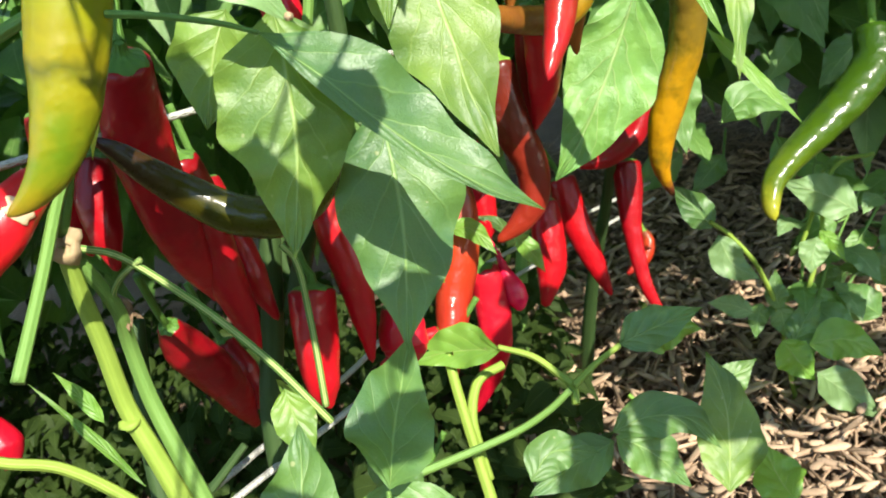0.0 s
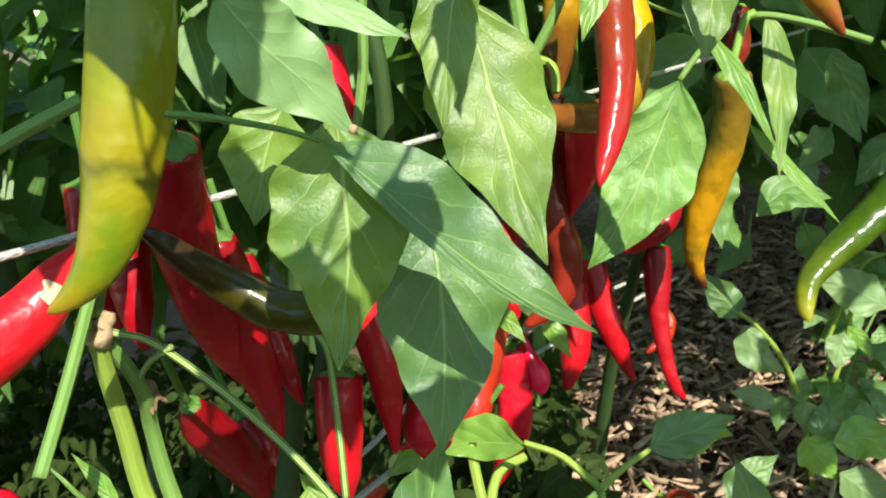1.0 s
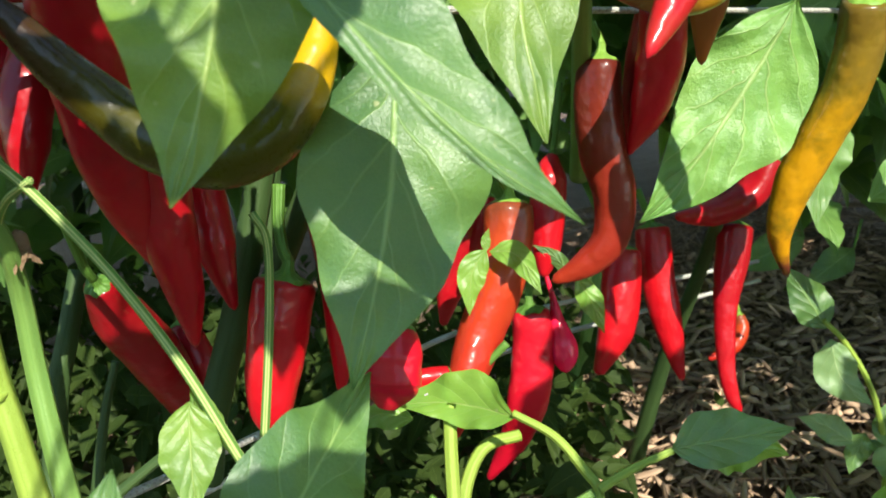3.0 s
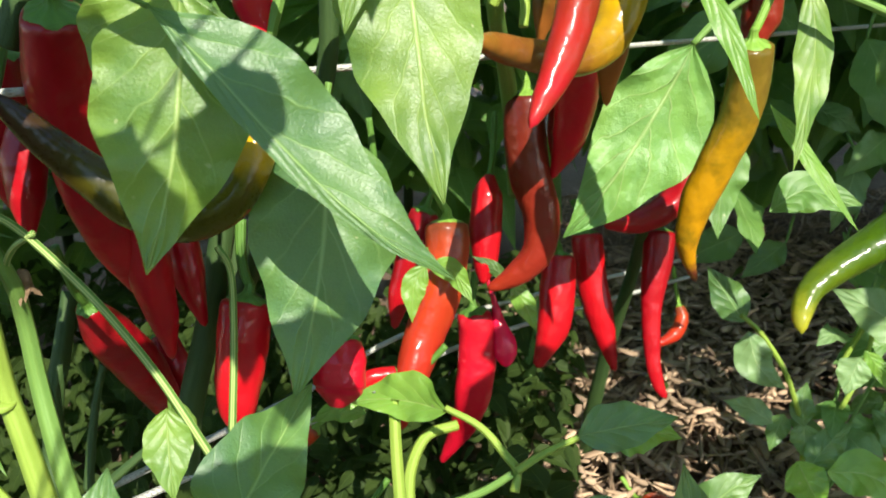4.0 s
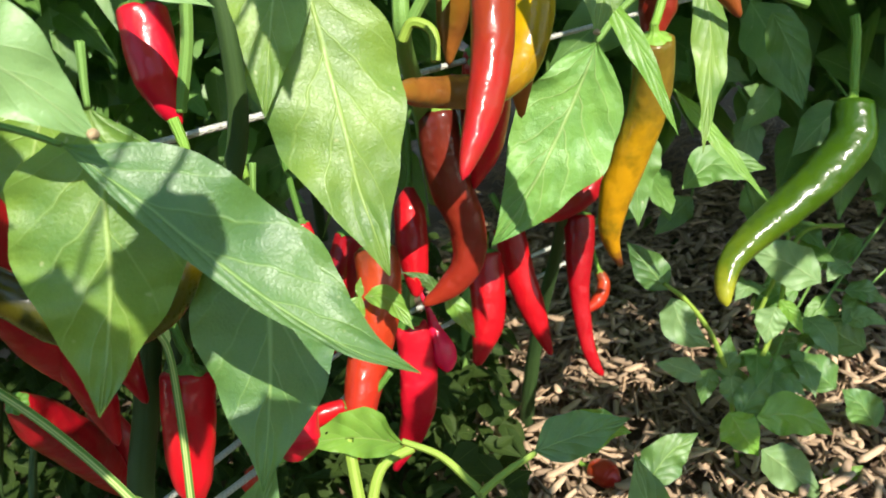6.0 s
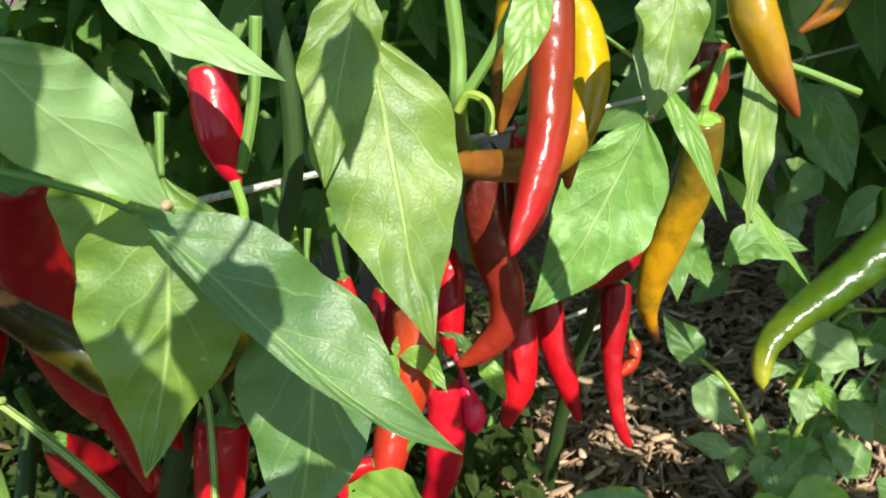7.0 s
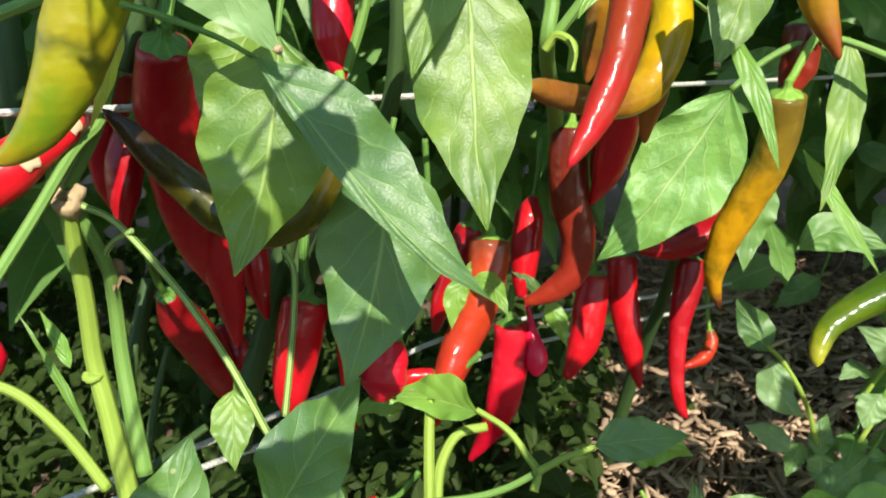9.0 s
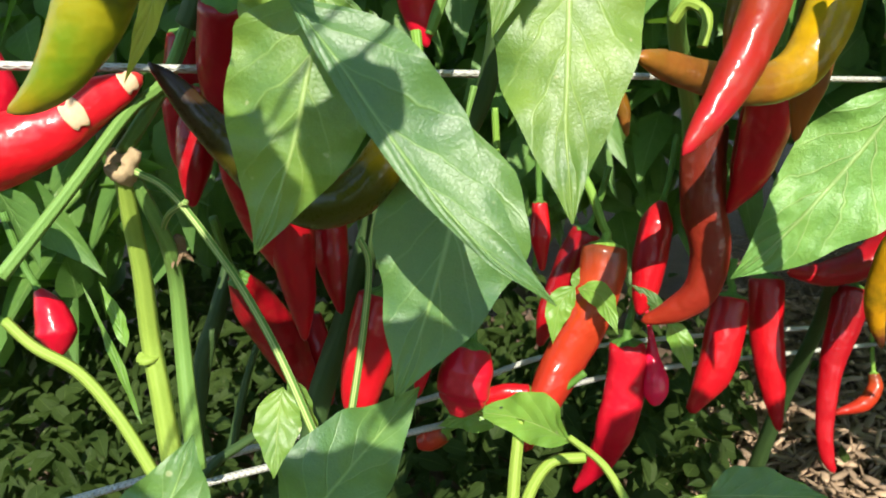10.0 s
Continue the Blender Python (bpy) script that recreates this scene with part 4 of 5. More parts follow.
def knob(name, place, r, squash, material, seed):
    """A lumpy swelling or cut end on a stem."""
    rng = np.random.default_rng(seed)
    verts, faces = [], []
    n, m = 10, 16
    for i in range(n + 1):
        a = math.pi * i / n
        for j in range(m):
            b = 2 * math.pi * j / m
            k = r * (1 + 0.10 * math.sin(3 * b + seed) + 0.06 * rng.normal())
            verts.append((place[0] + k * math.sin(a) * math.cos(b), place[1] + k * math.sin(a) * math.sin(b), place[2] + k * squash * math.cos(a)))
    for i in range(n):
        for j in range(m):
            q = (j + 1) % m
            faces.append((i * m + j, (i + 1) * m + j, (i + 1) * m + q, i * m + q))
    return mesh_of(name, verts, faces, [(v[0] * 20, v[2] * 20) for v in verts], material)


def cut_mesh(name, place, axis, r, material, seed):
    """A cut stalk's end: a swollen corky collar, a pale ring of wood and a sunken pith."""
    rng = np.random.default_rng(seed)
    axis = np.array(axis) / np.linalg.norm(axis)
    e1 = np.cross(axis, (1, 0.2, 0))
    e1 /= np.linalg.norm(e1)
    e2 = np.cross(axis, e1)
    seg = 28
    verts, faces = [], []
    rings = [(-1.3, 0.62), (-0.75, 0.86), (-0.3, 1.02), (0.05, 1.04), (0.26, 0.92), (0.30, 0.76), (0.14, 0.62), (0.20, 0.48), (0.24, 0.36), (0.06, 0.24), (-0.05, 0.08)]
    for h, w in rings:
        for j in range(seg):
            a = 2 * math.pi * j / seg
            k = w * (1 + 0.07 * math.sin(2 * a + 1) + 0.05 * math.sin(5 * a + 3 * h) + 0.03 * rng.normal())
            verts.append(tuple(np.array(place) + r * ((h + 0.05 * rng.normal() + 0.10 * math.sin(3 * a)) * axis + k * (math.cos(a) * e1 + math.sin(a) * e2))))
    for i in range(len(rings) - 1):
        for j in range(seg):
            q = (j + 1) % seg
            faces.append((i * seg + j, i * seg + q, (i + 1) * seg + q, (i + 1) * seg + j))
    faces.append(tuple(range((len(rings) - 1) * seg, len(rings) * seg)))
    return mesh_of(name, verts, faces, [(v[0] * 20, v[2] * 20) for v in verts], material)


# the cut top of the pruned stalk and the joint below it
top, joint = (-0.1743, 0.2951, 0.4401), (-0.1863, 0.3047, 0.3512)
under(part("cut_end", cut_mesh("cut_end", top, (0.10, -0.55, 0.83), 0.0064, MATS["dry"], 3), None, "dry corky cut end"), plant_near)
for k, (dx, dz) in enumerate(((-0.0050, 0.0022), (0.0052, 0.0026))):
    me, _ = tube_mesh("stub", [(top[0] + 0.6 * dx, top[1] + 0.001, top[2]), (top[0] + dx, top[1] + 0.002, top[2] + dz), (top[0] + 1.25 * dx, top[1] + 0.003, top[2] + 1.9 * dz)], [0.0034, 0.0022], MATS["dry"], 10, 12, 0.15, k)
    under(part("stub", me, None, "withered pale stub"), plant_near)
under(part("node", knob("node", joint, 0.0054, 0.42, MATS["stemlight"], 5)), plant_near)
husk = under(part("dry_flower", knob("dry_flower", (-0.1744, 0.3197, 0.3998), 0.003, 1.4, MATS["withered"], 7), None, "withered brown flower remains"), plant_near)
for k in range(7):
    a = 0.9 * k
    d = np.array((0.42 * math.cos(a), 0.42 * math.sin(a), -0.8))
    p = np.array((-0.1744, 0.3197, 0.3998))
    me = leaf_mesh("petal", [tuple(p), tuple(p + d * 0.006 + np.array((0, 0, 0.002))), tuple(p + d * 0.011 + np.array((0.003 * math.sin(3 * a), 0.003 * math.cos(2 * a), 0)))], (-math.sin(a), math.cos(a), 0.2), 0.0022, 0.0018, MATS["withered"], 500 + k, 10, 3, 0.5, 0.4)
    part("petal", me).parent = husk

def leaf(where, key, mid, side, wl, wr, pet, seed, holes=(), spot=False):
    """A leaf of a plant: midrib, side direction, half widths, petiole; gnawed holes and a dry spot if it has them."""
    me = leaf_mesh("leaf", mid, side, wl, wr, MATS[key], 100 + seed, holes=holes, quilt=0.045 if key == "leafbright2" else 0.014)
    ob = under(part("leaf", me), HOSTS[where])
    if pet:
        pm, _ = tube_mesh("petiole", [mid[0]] + pet, [0.0008, 0.0013], MATS["stemgreen"], 8, 14, 0.03, seed)
        part("petiole", pm).parent = ob
    if spot:
        c, _ = spline(mid, 40)
        part("dry_spot", knob("dry_spot", c[37], 0.0015, 0.8, MATS["dry"], seed), None, "brown dry spot").parent = ob


leaf("near", "leaffresh", [(-0.0605, 0.2651, 0.5087), (-0.0609, 0.2613, 0.4948), (-0.0622, 0.2572, 0.4807), (-0.0645, 0.2521, 0.4647), (-0.0686, 0.2466, 0.4485), (-0.0740, 0.2416, 0.4341)], (0.9246, 0.2900, -0.2470), 0.0242, 0.0204, [(-0.0605, 0.2673, 0.5137), (-0.0600, 0.2716, 0.5237)], 0)
leaf("near", "leaf", [(-0.0646, 0.2542, 0.5032), (-0.0508, 0.2536, 0.4870), (-0.0407, 0.2534, 0.4734), (-0.0245, 0.2521, 0.4542), (-0.0082, 0.2520, 0.4381), (0.0026, 0.2541, 0.4295), (0.0093, 0.2567, 0.4239)], (0.5908, 0.6089, 0.5293), 0.0042, 0.0212, [(-0.0750, 0.2545, 0.5087), (-0.0928, 0.2540, 0.5155), (-0.1070, 0.2531, 0.5198)], 1)
leaf("near", "leaf", [(-0.0434, 0.3240, 0.4570), (-0.0435, 0.3154, 0.4380), (-0.0441, 0.3073, 0.4208), (-0.0465, 0.2984, 0.4024), (-0.0498, 0.2901, 0.3859), (-0.0539, 0.2816, 0.3697)], (0.9510, 0.2180, -0.2194), 0.0258, 0.0269, [(-0.0430, 0.3257, 0.4614), (-0.0420, 0.3286, 0.4687)], 2)
leaf("far", "leaffresh", [(-0.0156, 0.3486, 0.5293), (-0.0123, 0.3401, 0.5078), (-0.0098, 0.3309, 0.4853), (-0.0070, 0.3200, 0.4586), (-0.0010, 0.3087, 0.4295)], (0.9385, 0.3453, -0.0007), 0.0258, 0.0247, [(-0.0180, 0.3521, 0.5386), (-0.0220, 0.3566, 0.5509)], 3)
leaf("far", "leaffresh", [(-0.0139, 0.3431, 0.5472), (-0.0209, 0.3339, 0.5260), (-0.0260, 0.3263, 0.5079), (-0.0310, 0.3171, 0.4861)], (0.8988, 0.2524, -0.3585), 0.0142, 0.0123, [], 4)
leaf("near", "leaf", [(-0.0666, 0.2308, 0.3439), (-0.0651, 0.2521, 0.3476), (-0.0607, 0.2761, 0.3550), (-0.0541, 0.3020, 0.3647)], (0.7842, 0.0424, -0.6190), 0.0190, 0.0161, [(-0.0673, 0.2280, 0.3377), (-0.0679, 0.2240, 0.3289)], 5)
leaf("near", "leafpalelit", [(-0.0759, 0.2273, 0.5507), (-0.0696, 0.2337, 0.5350), (-0.0608, 0.2411, 0.5208), (-0.0516, 0.2476, 0.5039)], (0.7251, 0.5140, 0.4582), 0.0124, 0.0136, [], 6, spot=True)
leaf("near", "leafpalelit", [(-0.0932, 0.3223, 0.5618), (-0.0726, 0.3177, 0.5453), (-0.0533, 0.3143, 0.5322), (-0.0362, 0.3117, 0.5218)], (0.5300, 0.5998, 0.5994), 0.0097, 0.0106, [], 7)
leaf("near", "leaffresh", [(-0.0836, 0.2992, 0.5092), (-0.0915, 0.2926, 0.4954), (-0.1001, 0.2836, 0.4725)], (0.7954, 0.3649, -0.4839), 0.0155, 0.0155, [], 8)
leaf("near", "leafyellow", [(-0.1296, 0.2847, 0.5204), (-0.1289, 0.2737, 0.4976), (-0.1336, 0.2625, 0.4761)], (0.5072, 0.6948, -0.5099), 0.0043, 0.0043, [], 9)
leaf("near", "leaffresh", [(-0.1128, 0.2989, 0.3544), (-0.1103, 0.2908, 0.3456), (-0.1071, 0.2827, 0.3362), (-0.1039, 0.2757, 0.3295)], (0.9200, 0.3723, -0.1227), 0.0095, 0.0090, [], 10)
leaf("near", "leaffresh", [(-0.1199, 0.3132, 0.3517), (-0.1152, 0.3132, 0.3413), (-0.1100, 0.3133, 0.3309), (-0.1082, 0.3124, 0.3233)], (0.1739, 0.9776, -0.1190), 0.0058, 0.0048, [], 11)
leaf("near", "leafbright", [(-0.0239, 0.3975, 0.2912), (-0.0405, 0.4068, 0.2902), (-0.0602, 0.4130, 0.2886), (-0.0823, 0.4156, 0.2848)], (0.0649, 0.5251, 0.8485), 0.0099, 0.0156, [], 12, holes=((19, 20, 6, 7), (20, 21, 7, 7), (28, 28, 11, 11)))
leaf("near", "leafbright", [(-0.0805, 0.4449, 0.2598), (-0.0959, 0.4415, 0.2645), (-0.1114, 0.4353, 0.2587)], (0.2212, -0.6278, -0.7463), 0.0071, 0.0082, [], 13)
leaf("near", "leaf", [(0.0398, 0.3890, 0.2835), (0.0574, 0.3921, 0.2864), (0.0735, 0.3945, 0.2884), (0.0884, 0.3967, 0.2905)], (-0.1964, 0.5188, 0.8320), 0.0111, 0.0128, [], 14)
leaf("near", "leafbright", [(0.0546, 0.4152, 0.2642), (0.0739, 0.4202, 0.2664), (0.0931, 0.4229, 0.2604)], (-0.0243, 0.3286, 0.9442), 0.0124, 0.0138, [], 15)
leaf("near", "leaf", [(0.0267, 0.3789, 0.2353), (0.0485, 0.3819, 0.2379), (0.0696, 0.3810, 0.2315), (0.0839, 0.3742, 0.2124)], (0.3460, 0.5622, 0.7511), 0.0116, 0.0135, [], 16)
leaf("near", "leaf", [(-0.0228, 0.3501, 0.2368), (-0.0083, 0.3593, 0.2457), (0.0166, 0.3645, 0.2347)], (-0.1855, 0.5248, 0.8308), 0.0116, 0.0116, [], 17)
leaf("near", "leaffresh", [(0.0859, 0.3798, 0.1753), (0.0938, 0.3966, 0.1962), (0.0977, 0.4135, 0.2182), (0.0952, 0.4299, 0.2402)], (0.9817, 0.1400, -0.1288), 0.0202, 0.0202, [], 18)
leaf("near", "leaf", [(0.0268, 0.3838, 0.2255), (0.0025, 0.3769, 0.2202), (-0.0268, 0.3674, 0.2125)], (0.3713, -0.5625, -0.7388), 0.0148, 0.0148, [], 19)
leaf("near", "leaf", [(0.0279, 0.3777, 0.2325), (0.0453, 0.3746, 0.2190), (0.0628, 0.3672, 0.1960)], (0.7522, 0.4008, 0.5230), 0.0146, 0.0146, [], 20)
leaf("near", "leafbright", [(0.1300, 0.3996, 0.1389), (0.1222, 0.4053, 0.1563), (0.1174, 0.4133, 0.1776)], (-0.9428, -0.0569, -0.3283), 0.0161, 0.0161, [], 21)
leaf("near", "leafbright", [(-0.0415, 0.4643, 0.3432), (-0.0481, 0.4581, 0.3323), (-0.0494, 0.4514, 0.3137)], (0.9335, 0.1565, -0.3228), 0.0072, 0.0072, [], 22)
leaf("near", "leafbright", [(-0.0399, 0.4644, 0.3418), (-0.0262, 0.4590, 0.3416), (-0.0140, 0.4485, 0.3261)], (0.6091, 0.2951, 0.7362), 0.0066, 0.0066, [], 23)
leaf("near", "leafbright", [(-0.0415, 0.4639, 0.3420), (-0.0413, 0.4657, 0.3481), (-0.0398, 0.4675, 0.3528)], (-0.9537, -0.1989, 0.2256), 0.0024, 0.0024, [], 24)
leaf("near", "leafbright", [(-0.0010, 0.5296, 0.3014), (0.0070, 0.5275, 0.2890), (0.0145, 0.5234, 0.2702)], (0.8925, 0.2441, 0.3793), 0.0071, 0.0071, [], 25)
leaf("near", "leaf", [(-0.0016, 0.5295, 0.3015), (-0.0132, 0.5308, 0.3142), (-0.0249, 0.5300, 0.3213)], (-0.6721, 0.0656, -0.7376), 0.0047, 0.0047, [], 26)
leaf("far", "leafbright2", [(0.1073, 0.5366, 0.4439), (0.0930, 0.5303, 0.4176), (0.0717, 0.5202, 0.3856), (0.0516, 0.5126, 0.3590), (0.0328, 0.5086, 0.3402)], (0.8055, -0.0944, -0.5850), 0.0277, 0.0348, [(0.1224, 0.5453, 0.4573), (0.1404, 0.5530, 0.4672)], 27)
leaf("far", "leafbright", [(0.0887, 0.4179, 0.4953), (0.1000, 0.4127, 0.4783), (0.1096, 0.4048, 0.4553), (0.1168, 0.3962, 0.4318)], (0.8168, 0.5500, 0.1739), 0.0062, 0.0058, [(0.0805, 0.4656, 0.5000), (0.0640, 0.4682, 0.5136)], 28)
leaf("far", "leaffresh", [(0.1027, 0.4151, 0.5344), (0.0956, 0.4046, 0.5096), (0.0846, 0.3907, 0.4776)], (0.9420, 0.0652, -0.3291), 0.0151, 0.0142, [], 29, spot=True)
leaf("far", "leaffresh", [(0.1800, 0.5854, 0.4690), (0.1813, 0.5708, 0.4323), (0.1756, 0.5566, 0.3979), (0.1671, 0.5430, 0.3660)], (0.9531, 0.2183, -0.2096), 0.0118, 0.0125, [], 30)
leaf("far", "leafbright", [(0.0462, 0.3704, 0.5409), (0.0382, 0.3627, 0.5235), (0.0280, 0.3538, 0.5037)], (0.8960, 0.0150, -0.4438), 0.0079, 0.0075, [], 31)
leaf("near", "leaf", [(-0.0924, 0.1879, 0.3448), (-0.0885, 0.1993, 0.3605), (-0.0859, 0.2090, 0.3729), (-0.0841, 0.2183, 0.3868)], (-0.7297, -0.3874, 0.5635), 0.0163, 0.0155, [], 32)
leaf("near", "leaf", [(-0.1250, 0.2140, 0.3163), (-0.1302, 0.2165, 0.3328), (-0.1418, 0.2163, 0.3496)], (-0.6071, -0.7787, -0.1583), 0.0089, 0.0107, [], 33)
leaf("near", "leaf", [(-0.0489, 0.2703, 0.2976), (-0.0773, 0.2626, 0.3107), (-0.1061, 0.2496, 0.3126)], (0.0551, -0.5743, -0.8168), 0.0098, 0.0118, [], 34)
leaf("near", "leaf", [(-0.0919, 0.3034, 0.3035), (-0.0784, 0.3064, 0.2932), (-0.0690, 0.3046, 0.2769)], (0.5911, 0.6638, 0.4583), 0.0103, 0.0103, [], 35)
leaf("near", "leafbright", [(-0.1967, 0.3035, 0.3549), (-0.2019, 0.3054, 0.3677), (-0.2100, 0.3070, 0.3828)], (-0.8644, -0.3317, -0.3779), 0.0037, 0.0037, [], 36)
leaf("near", "leafbright", [(-0.1880, 0.2964, 0.3224), (-0.2045, 0.3033, 0.3485), (-0.2261, 0.3116, 0.3782)], (-0.8097, -0.0660, -0.5831), 0.0029, 0.0029, [], 37)
leaf("near", "leafyellow", [(-0.0530, 0.3981, 0.3823), (-0.0587, 0.3923, 0.3699), (-0.0673, 0.3862, 0.3633)], (0.3546, 0.6096, -0.7089), 0.0031, 0.0031, [], 38)
leaf("far", "shadedleaf", [(0.1663, 0.5915, 0.3240), (0.1905, 0.6000, 0.3350), (0.2198, 0.6022, 0.3174)], (0.0554, 0.2612, 0.9637), 0.0120, 0.0137, [], 39)
leaf("far", "shadedleaf", [(0.1393, 0.5577, 0.3847), (0.1285, 0.5463, 0.3599), (0.1246, 0.5360, 0.3268)], (0.9383, 0.1602, -0.3066), 0.0148, 0.0148, [], 40)
leaf("far", "leafbright", [(0.1597, 0.5769, 0.3986), (0.1829, 0.5662, 0.3651), (0.2110, 0.5538, 0.3223)], (0.8006, 0.4686, 0.3733), 0.0060, 0.0060, [], 41)
leaf("far", "shadedleaf", [(0.1787, 0.6267, 0.3156), (0.2077, 0.6323, 0.3218), (0.2377, 0.6333, 0.3121)], (0.0208, 0.2524, 0.9674), 0.0123, 0.0139, [], 42)
leaf("far", "shadedleaf", [(0.2474, 0.6535, 0.4200), (0.2594, 0.6455, 0.3893), (0.2657, 0.6365, 0.3576)], (0.9128, -0.1751, 0.3690), 0.0136, 0.0136, [], 43)
leaf("far", "shadedleaf", [(0.3013, 0.6549, 0.3454), (0.2799, 0.6482, 0.3327), (0.2578, 0.6401, 0.3159)], (0.6005, -0.3376, -0.7249), 0.0140, 0.0140, [], 44)
leaf("far", "leafpalelit", [(0.2985, 0.6734, 0.1871), (0.2705, 0.6763, 0.2090), (0.2362, 0.6775, 0.2282)], (-0.5308, -0.1883, -0.8263), 0.0193, 0.0184, [], 45)
leaf("low", "leaf", [(0.1654, 0.6459, 0.2155), (0.1535, 0.6500, 0.2346), (0.1378, 0.6553, 0.2588)], (-0.8456, -0.1573, -0.5101), 0.0144, 0.0135, [], 46)
leaf("low", "leafpalelit", [(0.1699, 0.6519, 0.2050), (0.1774, 0.6448, 0.1784), (0.1984, 0.6421, 0.1593)], (0.8512, 0.1443, 0.5046), 0.0155, 0.0137, [], 47)
leaf("low", "leafpalelit", [(0.2609, 0.6719, 0.1710), (0.2537, 0.6666, 0.1568), (0.2488, 0.6615, 0.1421)], (0.9173, -0.3078, -0.2526), 0.0130, 0.0130, [], 48)
leaf("low", "leafbright", [(0.2641, 0.6739, 0.1760), (0.2743, 0.6711, 0.1621), (0.2821, 0.6665, 0.1431)], (0.8654, 0.0114, 0.5010), 0.0066, 0.0066, [], 49)
leaf("low", "leafpalelit", [(0.1978, 0.6702, 0.1098), (0.1791, 0.6712, 0.1227), (0.1573, 0.6704, 0.1311)], (-0.4218, -0.3572, -0.8334), 0.0107, 0.0107, [], 50)
leaf("low", "leaf", [(0.2067, 0.6736, 0.1170), (0.2005, 0.6686, 0.1034), (0.1946, 0.6631, 0.0871)], (0.9230, -0.2587, -0.2849), 0.0097, 0.0097, [], 51)
leaf("low", "leaf", [(0.2205, 0.6649, 0.1100), (0.2193, 0.6703, 0.1287), (0.2236, 0.6764, 0.1464)], (-0.9867, 0.1601, 0.0288), 0.0105, 0.0096, [], 52)
leaf("low", "leafpalelit", [(0.2209, 0.6658, 0.1128), (0.2213, 0.6618, 0.0989), (0.2226, 0.6573, 0.0829)], (0.9899, -0.1090, 0.0906), 0.0115, 0.0115, [], 53)
leaf("low", "leaf", [(0.2220, 0.6479, 0.0804), (0.2384, 0.6561, 0.1003), (0.2575, 0.6637, 0.1168)], (-0.7379, 0.4148, 0.5324), 0.0142, 0.0132, [], 54)
leaf("low", "leafbright", [(0.2348, 0.6419, 0.0830), (0.2686, 0.6449, 0.0777), (0.3003, 0.6421, 0.0540)], (0.3625, 0.3917, 0.8457), 0.0196, 0.0187, [], 55)
leaf("low", "leafbright", [(0.2092, 0.6341, 0.0982), (0.2185, 0.6297, 0.0788), (0.2308, 0.6247, 0.0560)], (0.8881, 0.1001, 0.4487), 0.0175, 0.0165, [], 56)
leaf("low", "leaf", [(0.1275, 0.5828, 0.0776), (0.1487, 0.5917, 0.0983), (0.1746, 0.5987, 0.1102)], (-0.6021, 0.4284, 0.6737), 0.0174, 0.0165, [], 57)
leaf("low", "leafpalelit", [(0.2314, 0.6196, 0.0676), (0.2553, 0.6152, 0.0421), (0.2802, 0.6094, 0.0118)], (0.7409, 0.2266, 0.6323), 0.0173, 0.0191, [], 58)
leaf("low", "leafbright", [(0.2853, 0.6219, -0.0064), (0.3027, 0.6297, 0.0117), (0.3248, 0.6356, 0.0218)], (-0.5979, 0.5755, 0.5580), 0.0149, 0.0140, [], 59)
leaf("low", "leaf", [(0.3268, 0.6989, 0.0582), (0.3085, 0.7022, 0.0770), (0.2858, 0.7067, 0.1020)], (-0.7170, -0.1544, -0.6798), 0.0182, 0.0182, [], 60)
leaf("low", "leaf", [(0.3658, 0.7273, 0.0776), (0.3463, 0.7291, 0.0918), (0.3206, 0.7336, 0.1177)], (-0.6445, -0.1568, -0.7484), 0.0175, 0.0175, [], 61)
leaf("low", "leaf", [(0.3504, 0.6686, 0.0340), (0.3385, 0.6737, 0.0560), (0.3210, 0.6770, 0.0741)], (-0.7914, -0.0783, -0.6063), 0.0165, 0.0165, [], 62)

# slender side shoots of the low plant, with small leaves along them
rng = np.random.default_rng(91)
for k, tip in enumerate(((0.335, 0.725, 0.205), (0.400, 0.765, 0.140), (0.295, 0.735, 0.250), (0.440, 0.800, 0.215))):
    base, tip = np.array((0.232, 0.682, 0.005)), np.array(tip)
    shoot = [tuple(base), tuple(base * 0.55 + tip * 0.45 + np.array((0, 0, 0.025))), tuple(tip)]
    stem("low", "stemgreen", shoot, 0.0022, 0.0010, 60 + k)
    along, _ = spline(shoot, 40)
    for q in range(7):
        p = along[10 + 4 * q]
        a = rng.uniform(0, 2 * math.pi)
        d = np.array((math.cos(a), -0.35 + 0.5 * math.sin(a), rng.uniform(-0.35, 0.25)))
        d /= np.linalg.norm(d)
        ln = rng.uniform(0.026, 0.046)
        q0 = p + d * 0.010
        side = np.cross(d, (rng.normal(0, 0.3), -0.55, 0.8))
        mid = [tuple(q0), tuple(q0 + d * ln * 0.5 + np.array((0, 0, 0.003))), tuple(q0 + d * ln - np.array((0, 0, 0.006)))]
        # pale and dark greens stand for sunlit and shaded leaves
        leaf("low", ("leaf", "leafpalelit", "shadedleaf")[q % 3], mid, tuple(side / np.linalg.norm(side)), ln * 0.28, ln * 0.28, [tuple(p)], 70 + 7 * k + q)

# ---- cords ----
def cord(label, pts, r):
    me, _ = tube_mesh("cord", pts, [r, r], MATS["cordm"], 12, 120, 0.02, 1, True, 0.7)
    tagged(part("trellis_cord", me), label, "cord", "cords along the row")


cord("white woven cord stretched along the row of plants", [(-0.3500, 0.1061, 0.5019), (-0.2450, 0.2234, 0.4858), (-0.1399, 0.3429, 0.4697), (-0.0349, 0.4647, 0.4536), (0.0701, 0.5887, 0.4375), (0.1751, 0.7149, 0.4213), (0.2802, 0.8433, 0.4051), (0.3852, 0.9740, 0.3888), (0.4902, 1.1069, 0.3725), (0.5952, 1.2420, 0.3562)], 0.0024)
